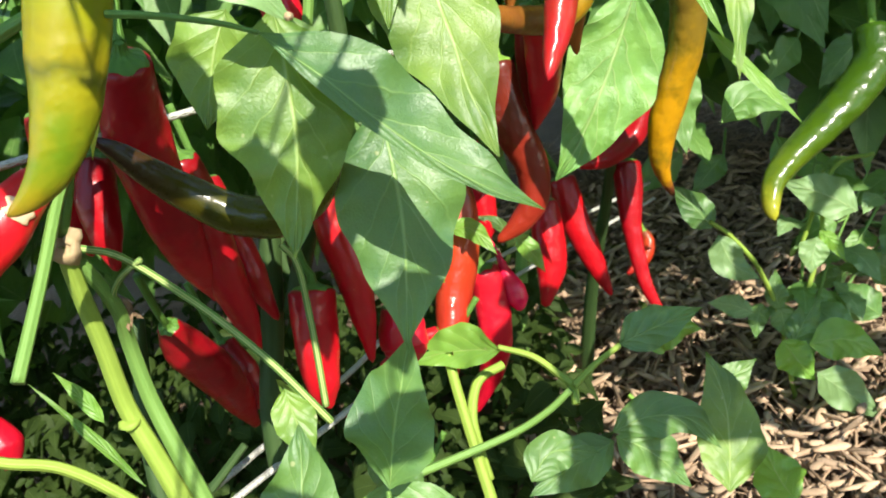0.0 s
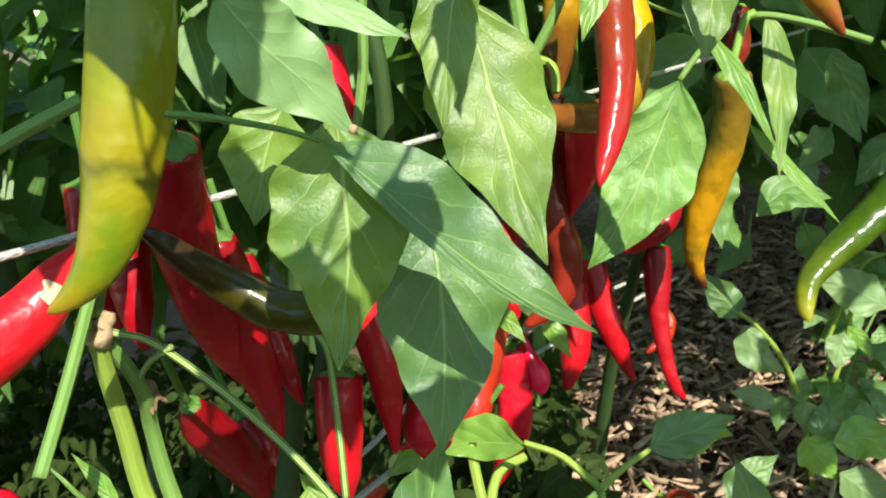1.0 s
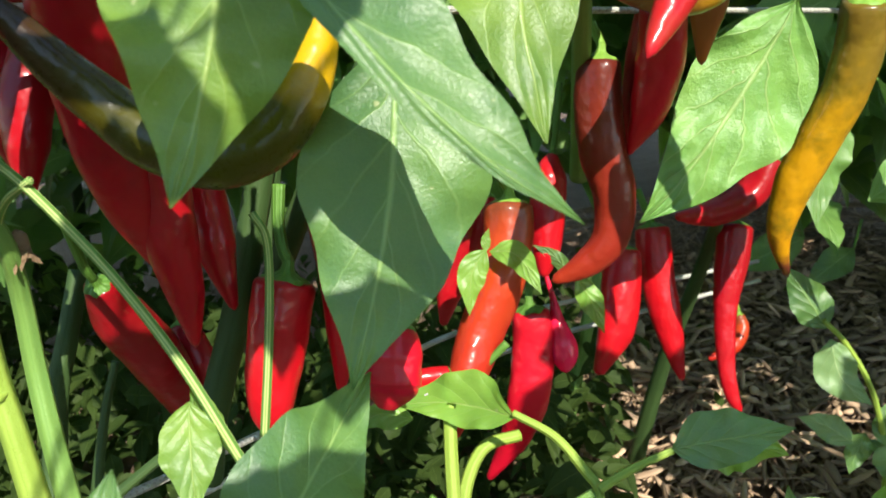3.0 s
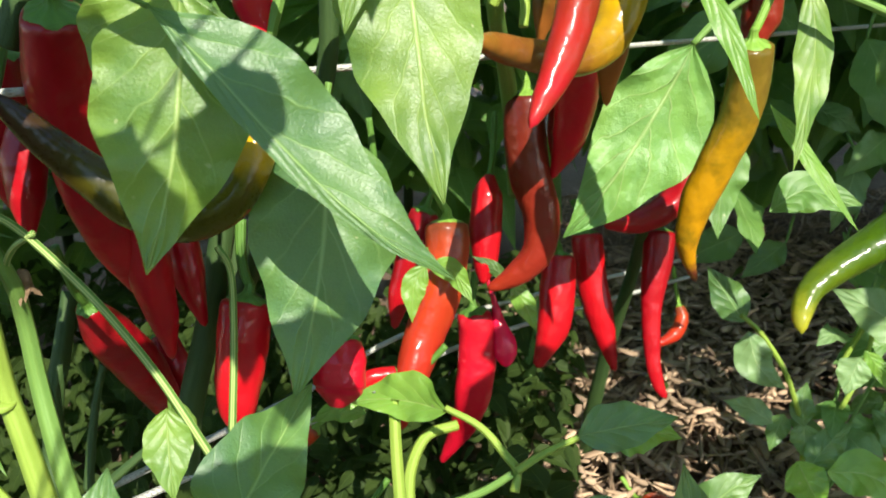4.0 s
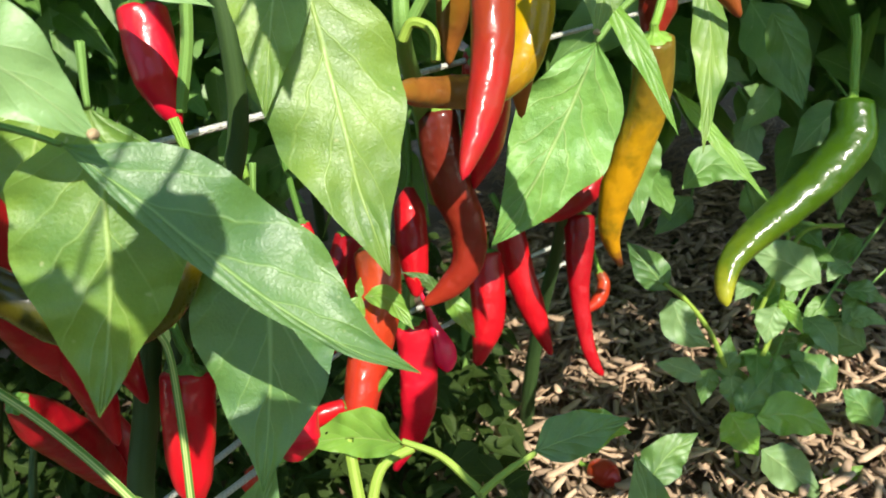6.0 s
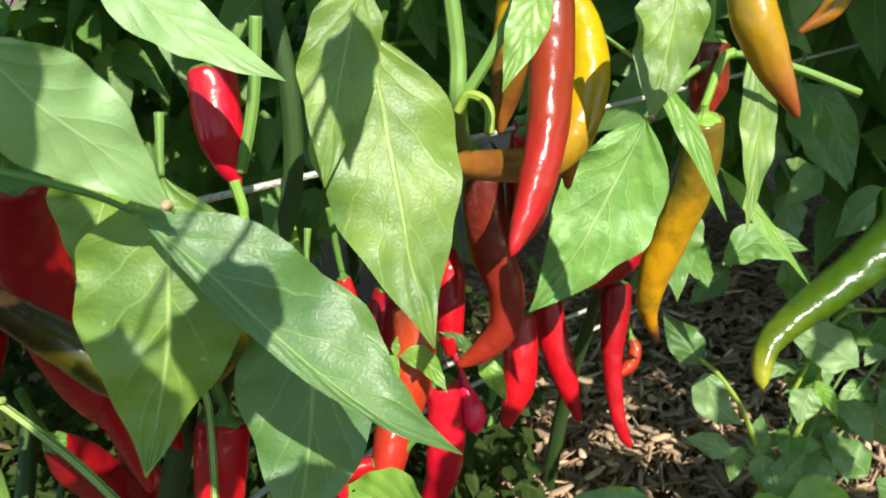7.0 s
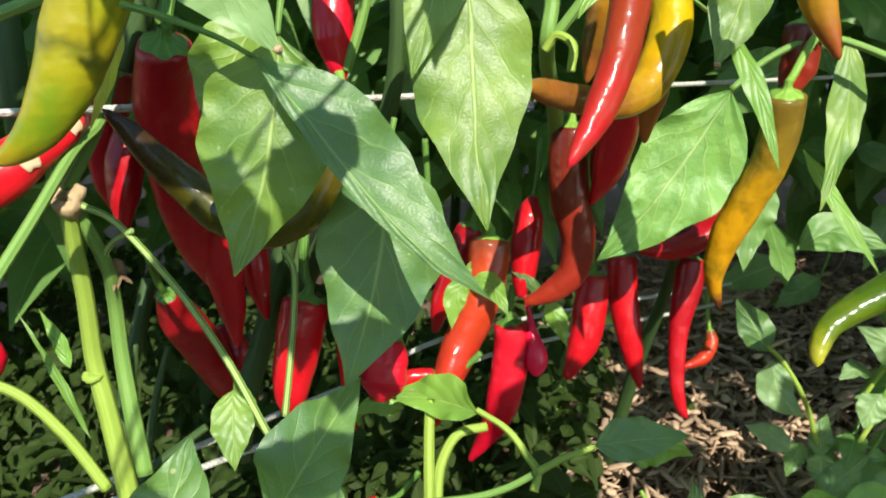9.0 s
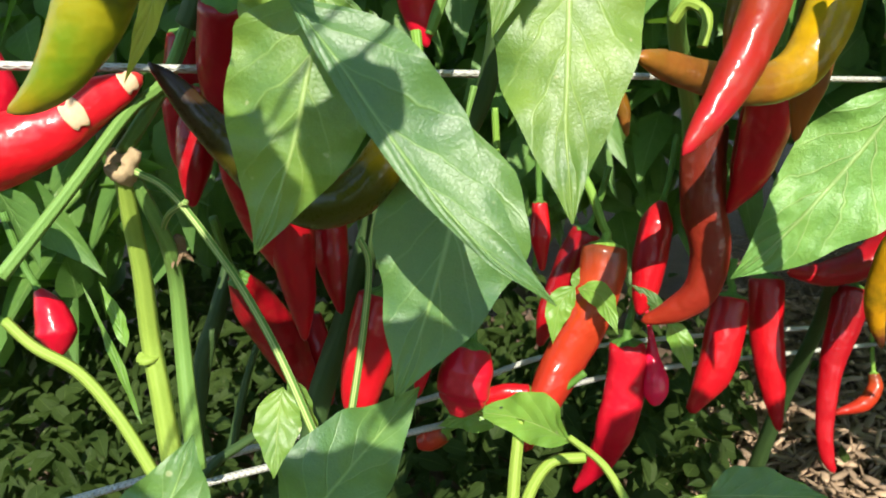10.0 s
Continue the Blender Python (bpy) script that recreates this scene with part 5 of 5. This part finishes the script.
cord("slack white cord strung low behind the plants", [(-0.2909, 0.2539, 0.2613), (-0.1961, 0.3444, 0.2725), (-0.1321, 0.4752, 0.2521), (-0.0624, 0.6133, 0.2352), (0.1586, 0.8652, 0.1816)], 0.0026)
cord("slack white cord strung low behind the plants", [(-0.2817, 0.2475, 0.2591), (-0.1819, 0.3314, 0.2727), (-0.0956, 0.4778, 0.2473), (-0.0377, 0.6129, 0.2181), (0.1604, 0.8606, 0.1638)], 0.0026)

# ---- chilies: skin, places from stalk to tip, radii, places along the stalk ----
chili("greenyellow", [(-0.1099, 0.2673, 0.5569), (-0.1141, 0.2616, 0.5411), (-0.1180, 0.2559, 0.5252), (-0.1226, 0.2501, 0.5092), (-0.1278, 0.2448, 0.4948), (-0.1355, 0.2395, 0.4820), (-0.1443, 0.2360, 0.4749), (-0.1522, 0.2341, 0.4716)], [0.0119, 0.0128, 0.0124, 0.0116, 0.0094, 0.0067, 0.0040, 0.0010], [], "green chili turning yellow with a bent tip", 0)
chili("scarred", [(-0.2072, 0.2565, 0.4458), (-0.1994, 0.2649, 0.4492), (-0.1880, 0.2760, 0.4551), (-0.1766, 0.2880, 0.4638), (-0.1692, 0.2969, 0.4688), (-0.1649, 0.3038, 0.4725)], [0.0120, 0.0125, 0.0112, 0.0085, 0.0058, 0.0017], [], "glossy red chili with a pale corky scar", 1)
chili("olive", [(-0.0637, 0.3277, 0.4720), (-0.0644, 0.3214, 0.4610), (-0.0682, 0.3129, 0.4470), (-0.0761, 0.3039, 0.4352), (-0.0891, 0.2979, 0.4312), (-0.1041, 0.2950, 0.4363), (-0.1176, 0.2948, 0.4471), (-0.1277, 0.2903, 0.4607), (-0.1351, 0.2859, 0.4727), (-0.1398, 0.2808, 0.4806)], [0.0040, 0.0066, 0.0083, 0.0087, 0.0087, 0.0083, 0.0074, 0.0058, 0.0040, 0.0008], [(-0.0637, 0.3277, 0.4720), (-0.0635, 0.3303, 0.4781), (-0.0656, 0.3330, 0.4864)], "glossy olive chili, sunlit and shaded stretches in its colour", 2)
chili("shadeddeepred", [(-0.1342, 0.3199, 0.4985), (-0.1413, 0.3276, 0.4796), (-0.1461, 0.3336, 0.4558), (-0.1476, 0.3388, 0.4294), (-0.1469, 0.3442, 0.4029), (-0.1453, 0.3507, 0.3791)], [0.0111, 0.0134, 0.0136, 0.0123, 0.0091, 0.0020], [(-0.1342, 0.3199, 0.4985), (-0.1336, 0.3220, 0.5036), (-0.1336, 0.3253, 0.5122), (-0.1320, 0.3298, 0.5232)], "deep red chili, its shade put into the skin colour", 3)
chili("shadeddeepred", [(-0.1395, 0.3527, 0.4498), (-0.1398, 0.3536, 0.4341), (-0.1397, 0.3525, 0.4126), (-0.1387, 0.3512, 0.3900), (-0.1368, 0.3505, 0.3683), (-0.1360, 0.3496, 0.3471)], [0.0083, 0.0106, 0.0109, 0.0100, 0.0072, 0.0014], [], "deep red chili, its shade put into the skin colour", 4)
chili("shadeddeepred", [(-0.1457, 0.3911, 0.4264), (-0.1405, 0.3839, 0.4029), (-0.1348, 0.3761, 0.3774), (-0.1278, 0.3692, 0.3535)], [0.0073, 0.0085, 0.0081, 0.0014], [], "deep red chili, its shade put into the skin colour", 5)
chili("shadeddeepred", [(-0.1797, 0.3624, 0.3668), (-0.1826, 0.3760, 0.3470), (-0.1783, 0.3885, 0.3229), (-0.1761, 0.3997, 0.2962), (-0.1760, 0.4108, 0.2693)], [0.0057, 0.0115, 0.0121, 0.0090, 0.0019], [], "deep red chili, its shade put into the skin colour", 6)
chili("shadeddeepred", [(-0.1798, 0.4183, 0.3239), (-0.1731, 0.4133, 0.3058), (-0.1664, 0.4083, 0.2876), (-0.1631, 0.4052, 0.2768)], [0.0069, 0.0089, 0.0059, 0.0015], [], "deep red chili, its shade put into the skin colour", 7)
chili("shadeddeepred", [(-0.1769, 0.3545, 0.4580), (-0.1799, 0.3485, 0.4432), (-0.1798, 0.3415, 0.4254), (-0.1785, 0.3358, 0.4107)], [0.0084, 0.0098, 0.0074, 0.0016], [], "deep red chili, its shade put into the skin colour", 8)
chili("shadeddeepred", [(-0.1952, 0.3684, 0.4800), (-0.2000, 0.3646, 0.4495), (-0.2005, 0.3627, 0.4258), (-0.2004, 0.3626, 0.4115)], [0.0103, 0.0104, 0.0076, 0.0015], [], "deep red chili, its shade put into the skin colour", 9)
chili("red", [(-0.1085, 0.3758, 0.3620), (-0.1112, 0.3699, 0.3474), (-0.1133, 0.3629, 0.3301), (-0.1141, 0.3569, 0.3150), (-0.1130, 0.3533, 0.3056)], [0.0120, 0.0123, 0.0115, 0.0085, 0.0016], [(-0.1085, 0.3758, 0.3620), (-0.1096, 0.3808, 0.3749), (-0.1112, 0.3849, 0.3855), (-0.1110, 0.3898, 0.3981)], "long glossy red chili hanging from its branch", 10)
chili("red", [(-0.0909, 0.3950, 0.4071), (-0.0893, 0.3872, 0.3845), (-0.0867, 0.3801, 0.3632), (-0.0863, 0.3726, 0.3420), (-0.0875, 0.3646, 0.3201)], [0.0096, 0.0104, 0.0093, 0.0067, 0.0014], [(-0.0909, 0.3950, 0.4071), (-0.0933, 0.3979, 0.4165), (-0.0962, 0.4002, 0.4245)], "long glossy red chili hanging from its branch", 11)
chili("crimson", [(-0.0709, 0.3895, 0.3358), (-0.0713, 0.3854, 0.3265), (-0.0719, 0.3801, 0.3146), (-0.0730, 0.3762, 0.3061)], [0.0097, 0.0131, 0.0123, 0.0029], [(-0.0709, 0.3895, 0.3358), (-0.0727, 0.3921, 0.3438), (-0.0746, 0.3959, 0.3544)], "bright crimson chili with a green calyx", 12)
chili("red", [(-0.0613, 0.4482, 0.2830), (-0.0740, 0.4439, 0.2824), (-0.0866, 0.4390, 0.2797), (-0.0991, 0.4344, 0.2777)], [0.0049, 0.0059, 0.0049, 0.0013], [], "long glossy red chili hanging from its branch", 13)
chili("orange", [(-0.0328, 0.4938, 0.3554), (-0.0331, 0.4862, 0.3373), (-0.0393, 0.4756, 0.3167), (-0.0470, 0.4651, 0.2978), (-0.0517, 0.4538, 0.2835), (-0.0556, 0.4429, 0.2693), (-0.0583, 0.4327, 0.2560)], [0.0123, 0.0127, 0.0127, 0.0120, 0.0105, 0.0078, 0.0020], [(-0.0328, 0.4938, 0.3554), (-0.0357, 0.4979, 0.3676), (-0.0422, 0.5017, 0.3820), (-0.0500, 0.5044, 0.3948)], "orange red chili hanging by its stalk", 14)
chili("crimson", [(-0.0297, 0.5522, 0.2706), (-0.0281, 0.5482, 0.2461), (-0.0314, 0.5410, 0.2177), (-0.0424, 0.5463, 0.1847), (-0.0610, 0.5488, 0.1512)], [0.0111, 0.0128, 0.0125, 0.0096, 0.0022], [(-0.0297, 0.5522, 0.2706), (-0.0301, 0.5566, 0.2817), (-0.0280, 0.5635, 0.2964)], "bright crimson chili with a green calyx", 15)
chili("pink", [(-0.0208, 0.5643, 0.2926), (-0.0159, 0.5590, 0.2759), (-0.0134, 0.5545, 0.2629), (-0.0105, 0.5501, 0.2499), (-0.0091, 0.5467, 0.2407), (-0.0087, 0.5439, 0.2336)], [0.0012, 0.0020, 0.0044, 0.0084, 0.0080, 0.0020], [], "small raw crimson chili with a wet shine", 16)
chili("red", [(0.0268, 0.6095, 0.2874), (0.0259, 0.6003, 0.2661), (0.0209, 0.5875, 0.2391), (0.0100, 0.5742, 0.2161)], [0.0117, 0.0133, 0.0121, 0.0033], [(0.0268, 0.6095, 0.2874), (0.0255, 0.6139, 0.2990), (0.0260, 0.6196, 0.3125)], "long glossy red chili hanging from its branch", 17)
chili("red", [(0.0467, 0.6406, 0.2918), (0.0490, 0.6323, 0.2698), (0.0554, 0.6211, 0.2378), (0.0625, 0.6119, 0.2097), (0.0665, 0.6071, 0.1948)], [0.0116, 0.0116, 0.0103, 0.0056, 0.0017], [(0.0467, 0.6406, 0.2918), (0.0433, 0.6445, 0.3039), (0.0377, 0.6484, 0.3179)], "long glossy red chili hanging from its branch", 18)
chili("shadeddeepred", [(0.1004, 0.6393, 0.2930), (0.0976, 0.6295, 0.2717), (0.0930, 0.6151, 0.2407), (0.0932, 0.6023, 0.2097), (0.0973, 0.5956, 0.1902), (0.1028, 0.5931, 0.1796)], [0.0117, 0.0105, 0.0071, 0.0054, 0.0046, 0.0017], [(0.1004, 0.6393, 0.2930), (0.1039, 0.6453, 0.3046), (0.1024, 0.6505, 0.3183)], "deep red chili, its shade put into the skin colour", 19)
chili("shadeddeepred", [(0.1200, 0.6384, 0.3382), (0.1062, 0.6292, 0.3173), (0.0826, 0.6204, 0.3087), (0.0596, 0.6141, 0.3088)], [0.0091, 0.0105, 0.0084, 0.0021], [], "deep red chili, its shade put into the skin colour", 20)
chili("orange", [(0.1389, 0.8301, 0.1418), (0.1413, 0.8259, 0.1298), (0.1327, 0.8172, 0.1158), (0.1096, 0.8061, 0.1079)], [0.0045, 0.0067, 0.0073, 0.0022], [], "orange red chili hanging by its stalk", 21)
chili("brownorange", [(0.0134, 0.5301, 0.4202), (0.0118, 0.5264, 0.4004), (0.0143, 0.5218, 0.3754), (0.0202, 0.5190, 0.3515), (0.0173, 0.5143, 0.3306), (0.0044, 0.5096, 0.3175), (-0.0133, 0.5052, 0.3092)], [0.0112, 0.0123, 0.0124, 0.0108, 0.0095, 0.0074, 0.0021], [(0.0134, 0.5301, 0.4202), (0.0134, 0.5340, 0.4296), (0.0091, 0.5365, 0.4391)], "brown chili turning orange towards the tip", 22)
chili("red", [(0.0434, 0.5193, 0.4464), (0.0428, 0.5209, 0.4219), (0.0378, 0.5210, 0.3978), (0.0317, 0.5207, 0.3832), (0.0272, 0.5206, 0.3732)], [0.0109, 0.0120, 0.0100, 0.0053, 0.0011], [(0.0434, 0.5193, 0.4464), (0.0446, 0.5197, 0.4627)], "long glossy red chili hanging from its branch", 23)
chili("shadeddeepred", [(0.0425, 0.5473, 0.4456), (0.0366, 0.5485, 0.4165), (0.0318, 0.5476, 0.3905), (0.0285, 0.5463, 0.3732)], [0.0102, 0.0102, 0.0075, 0.0014], [], "deep red chili, its shade put into the skin colour", 24)
chili("brown", [(0.0631, 0.5009, 0.5104), (0.0624, 0.4937, 0.4769), (0.0603, 0.4897, 0.4496), (0.0580, 0.4851, 0.4224)], [0.0096, 0.0106, 0.0091, 0.0013], [], "brown chili turning orange", 25)
chili("brownyellow", [(0.0605, 0.4743, 0.5242), (0.0667, 0.4644, 0.5057), (0.0666, 0.4523, 0.4848), (0.0573, 0.4381, 0.4631), (0.0414, 0.4216, 0.4572), (0.0235, 0.4022, 0.4633), (0.0122, 0.3843, 0.4700), (0.0058, 0.3667, 0.4752)], [0.0082, 0.0098, 0.0104, 0.0094, 0.0078, 0.0067, 0.0059, 0.0020], [(0.0605, 0.4743, 0.5242), (0.0524, 0.4785, 0.5377)], "yellow chili browning towards its tip", 26)
chili("red2", [(0.0504, 0.4153, 0.5459), (0.0493, 0.4026, 0.5254), (0.0478, 0.3899, 0.5054), (0.0444, 0.3771, 0.4858), (0.0379, 0.3638, 0.4666), (0.0308, 0.3529, 0.4533), (0.0263, 0.3449, 0.4455)], [0.0085, 0.0092, 0.0089, 0.0081, 0.0072, 0.0045, 0.0012], [(0.0504, 0.4153, 0.5459), (0.0503, 0.4193, 0.5551), (0.0491, 0.4240, 0.5667)], "glossy scarlet chili pointing down", 27)
chili("yellow", [(0.1374, 0.5272, 0.4421), (0.1371, 0.5314, 0.4208), (0.1316, 0.5340, 0.3980), (0.1221, 0.5355, 0.3744), (0.1122, 0.5365, 0.3498), (0.1071, 0.5373, 0.3225), (0.1136, 0.5409, 0.2966)], [0.0118, 0.0121, 0.0116, 0.0116, 0.0107, 0.0064, 0.0015], [(0.1374, 0.5272, 0.4421), (0.1410, 0.5328, 0.4535), (0.1514, 0.5427, 0.4720), (0.1584, 0.5453, 0.4750)], "mustard yellow chili with a dark bent tip", 28)
chili("oliveorange", [(0.1091, 0.3481, 0.5341), (0.1107, 0.3428, 0.5205), (0.1142, 0.3382, 0.5084), (0.1182, 0.3348, 0.4987), (0.1214, 0.3320, 0.4909)], [0.0076, 0.0078, 0.0061, 0.0038, 0.0009], [], "olive yellow chili turning brown at its tip", 29)
chili("oliveorange", [(0.2392, 0.5869, 0.5110), (0.2240, 0.5796, 0.4896), (0.2022, 0.5726, 0.4773)], [0.0063, 0.0070, 0.0014], [], "olive yellow chili turning brown at its tip", 30)
chili("brownorange", [(0.1489, 0.5622, 0.4775), (0.1465, 0.5574, 0.4525), (0.1382, 0.5495, 0.4323)], [0.0117, 0.0117, 0.0028], [], "brown chili turning orange towards the tip", 31)
chili("green", [(0.2801, 0.5958, 0.3634), (0.2730, 0.5814, 0.3439), (0.2471, 0.5668, 0.3266), (0.2193, 0.5541, 0.3136), (0.1948, 0.5425, 0.3027), (0.1794, 0.5321, 0.2930), (0.1730, 0.5220, 0.2823), (0.1717, 0.5134, 0.2743)], [0.0141, 0.0154, 0.0142, 0.0119, 0.0097, 0.0075, 0.0063, 0.0021], [(0.2801, 0.5958, 0.3634), (0.2846, 0.6061, 0.3847), (0.2889, 0.6157, 0.4044), (0.2896, 0.6212, 0.4161)], "long green chili with a pale tip", 32)
chili("crimson", [(-0.2661, 0.3206, 0.3651), (-0.2610, 0.3199, 0.3572), (-0.2560, 0.3176, 0.3456), (-0.2548, 0.3142, 0.3354)], [0.0027, 0.0073, 0.0098, 0.0027], [], "bright crimson chili with a green calyx", 33)
chili("crimson", [(-0.0784, 0.3689, 0.5184), (-0.0776, 0.3641, 0.5063), (-0.0759, 0.3595, 0.4944), (-0.0736, 0.3558, 0.4845), (-0.0710, 0.3536, 0.4784)], [0.0088, 0.0096, 0.0088, 0.0052, 0.0010], [(-0.0784, 0.3689, 0.5184), (-0.0795, 0.3718, 0.5259), (-0.0809, 0.3748, 0.5339)], "bright crimson chili with a green calyx", 34)
chili("brownyellow", [(0.0440, 0.4928, 0.5477), (0.0361, 0.4823, 0.5053), (0.0286, 0.4800, 0.4750), (0.0248, 0.4792, 0.4568)], [0.0100, 0.0106, 0.0070, 0.0012], [], "yellow chili browning towards its tip", 35)
chili("brownyellow", [(-0.0228, 0.4212, 0.4800), (-0.0169, 0.4206, 0.4586), (-0.0112, 0.4212, 0.4469), (-0.0081, 0.4199, 0.4346)], [0.0042, 0.0047, 0.0037, 0.0009], [], "yellow chili browning towards its tip", 36)
chili("red", [(-0.0138, 0.5608, 0.3650), (-0.0157, 0.5552, 0.3531), (-0.0166, 0.5462, 0.3322), (-0.0179, 0.5371, 0.3112), (-0.0193, 0.5323, 0.3008)], [0.0030, 0.0098, 0.0105, 0.0075, 0.0019], [], "long glossy red chili hanging from its branch", 37)
chili("shadeddeepred", [(-0.0520, 0.5281, 0.3519), (-0.0594, 0.5217, 0.3320), (-0.0696, 0.5125, 0.3030), (-0.0746, 0.5078, 0.2816)], [0.0088, 0.0101, 0.0077, 0.0018], [], "deep red chili, its shade put into the skin colour", 38)
chili("red", [(-0.1035, 0.4505, 0.1802), (-0.1190, 0.4434, 0.1751), (-0.1361, 0.4352, 0.1680)], [0.0058, 0.0069, 0.0018], [], "long glossy red chili hanging from its branch", 39)
chili("orange", [(-0.1214, 0.4652, 0.2355), (-0.1299, 0.4605, 0.2301), (-0.1369, 0.4575, 0.2283)], [0.0066, 0.0073, 0.0037], [], "orange red chili hanging by its stalk", 40)
chili("crimson", [(-0.2702, 0.3104, 0.4891), (-0.2600, 0.3111, 0.4749), (-0.2519, 0.3112, 0.4620), (-0.2483, 0.3095, 0.4496)], [0.0077, 0.0087, 0.0077, 0.0022], [], "bright crimson chili with a green calyx", 41)
chili("orange", [(-0.0850, 0.4703, 0.3928), (-0.0813, 0.4669, 0.3716), (-0.0761, 0.4638, 0.3509)], [0.0041, 0.0053, 0.0014], [], "orange red chili hanging by its stalk", 42)
chili("red", [(-0.0705, 0.4933, 0.3781), (-0.0683, 0.4886, 0.3594), (-0.0656, 0.4841, 0.3414)], [0.0043, 0.0056, 0.0015], [], "long glossy red chili hanging from its branch", 43)
chili("orange", [(0.0960, 0.6740, 0.0230), (0.1030, 0.6670, 0.0235), (0.1100, 0.6590, 0.0220), (0.1160, 0.6520, 0.0200)], [0.0095, 0.0125, 0.0118, 0.0030], [], "fallen orange red chili lying on the straw", 44)
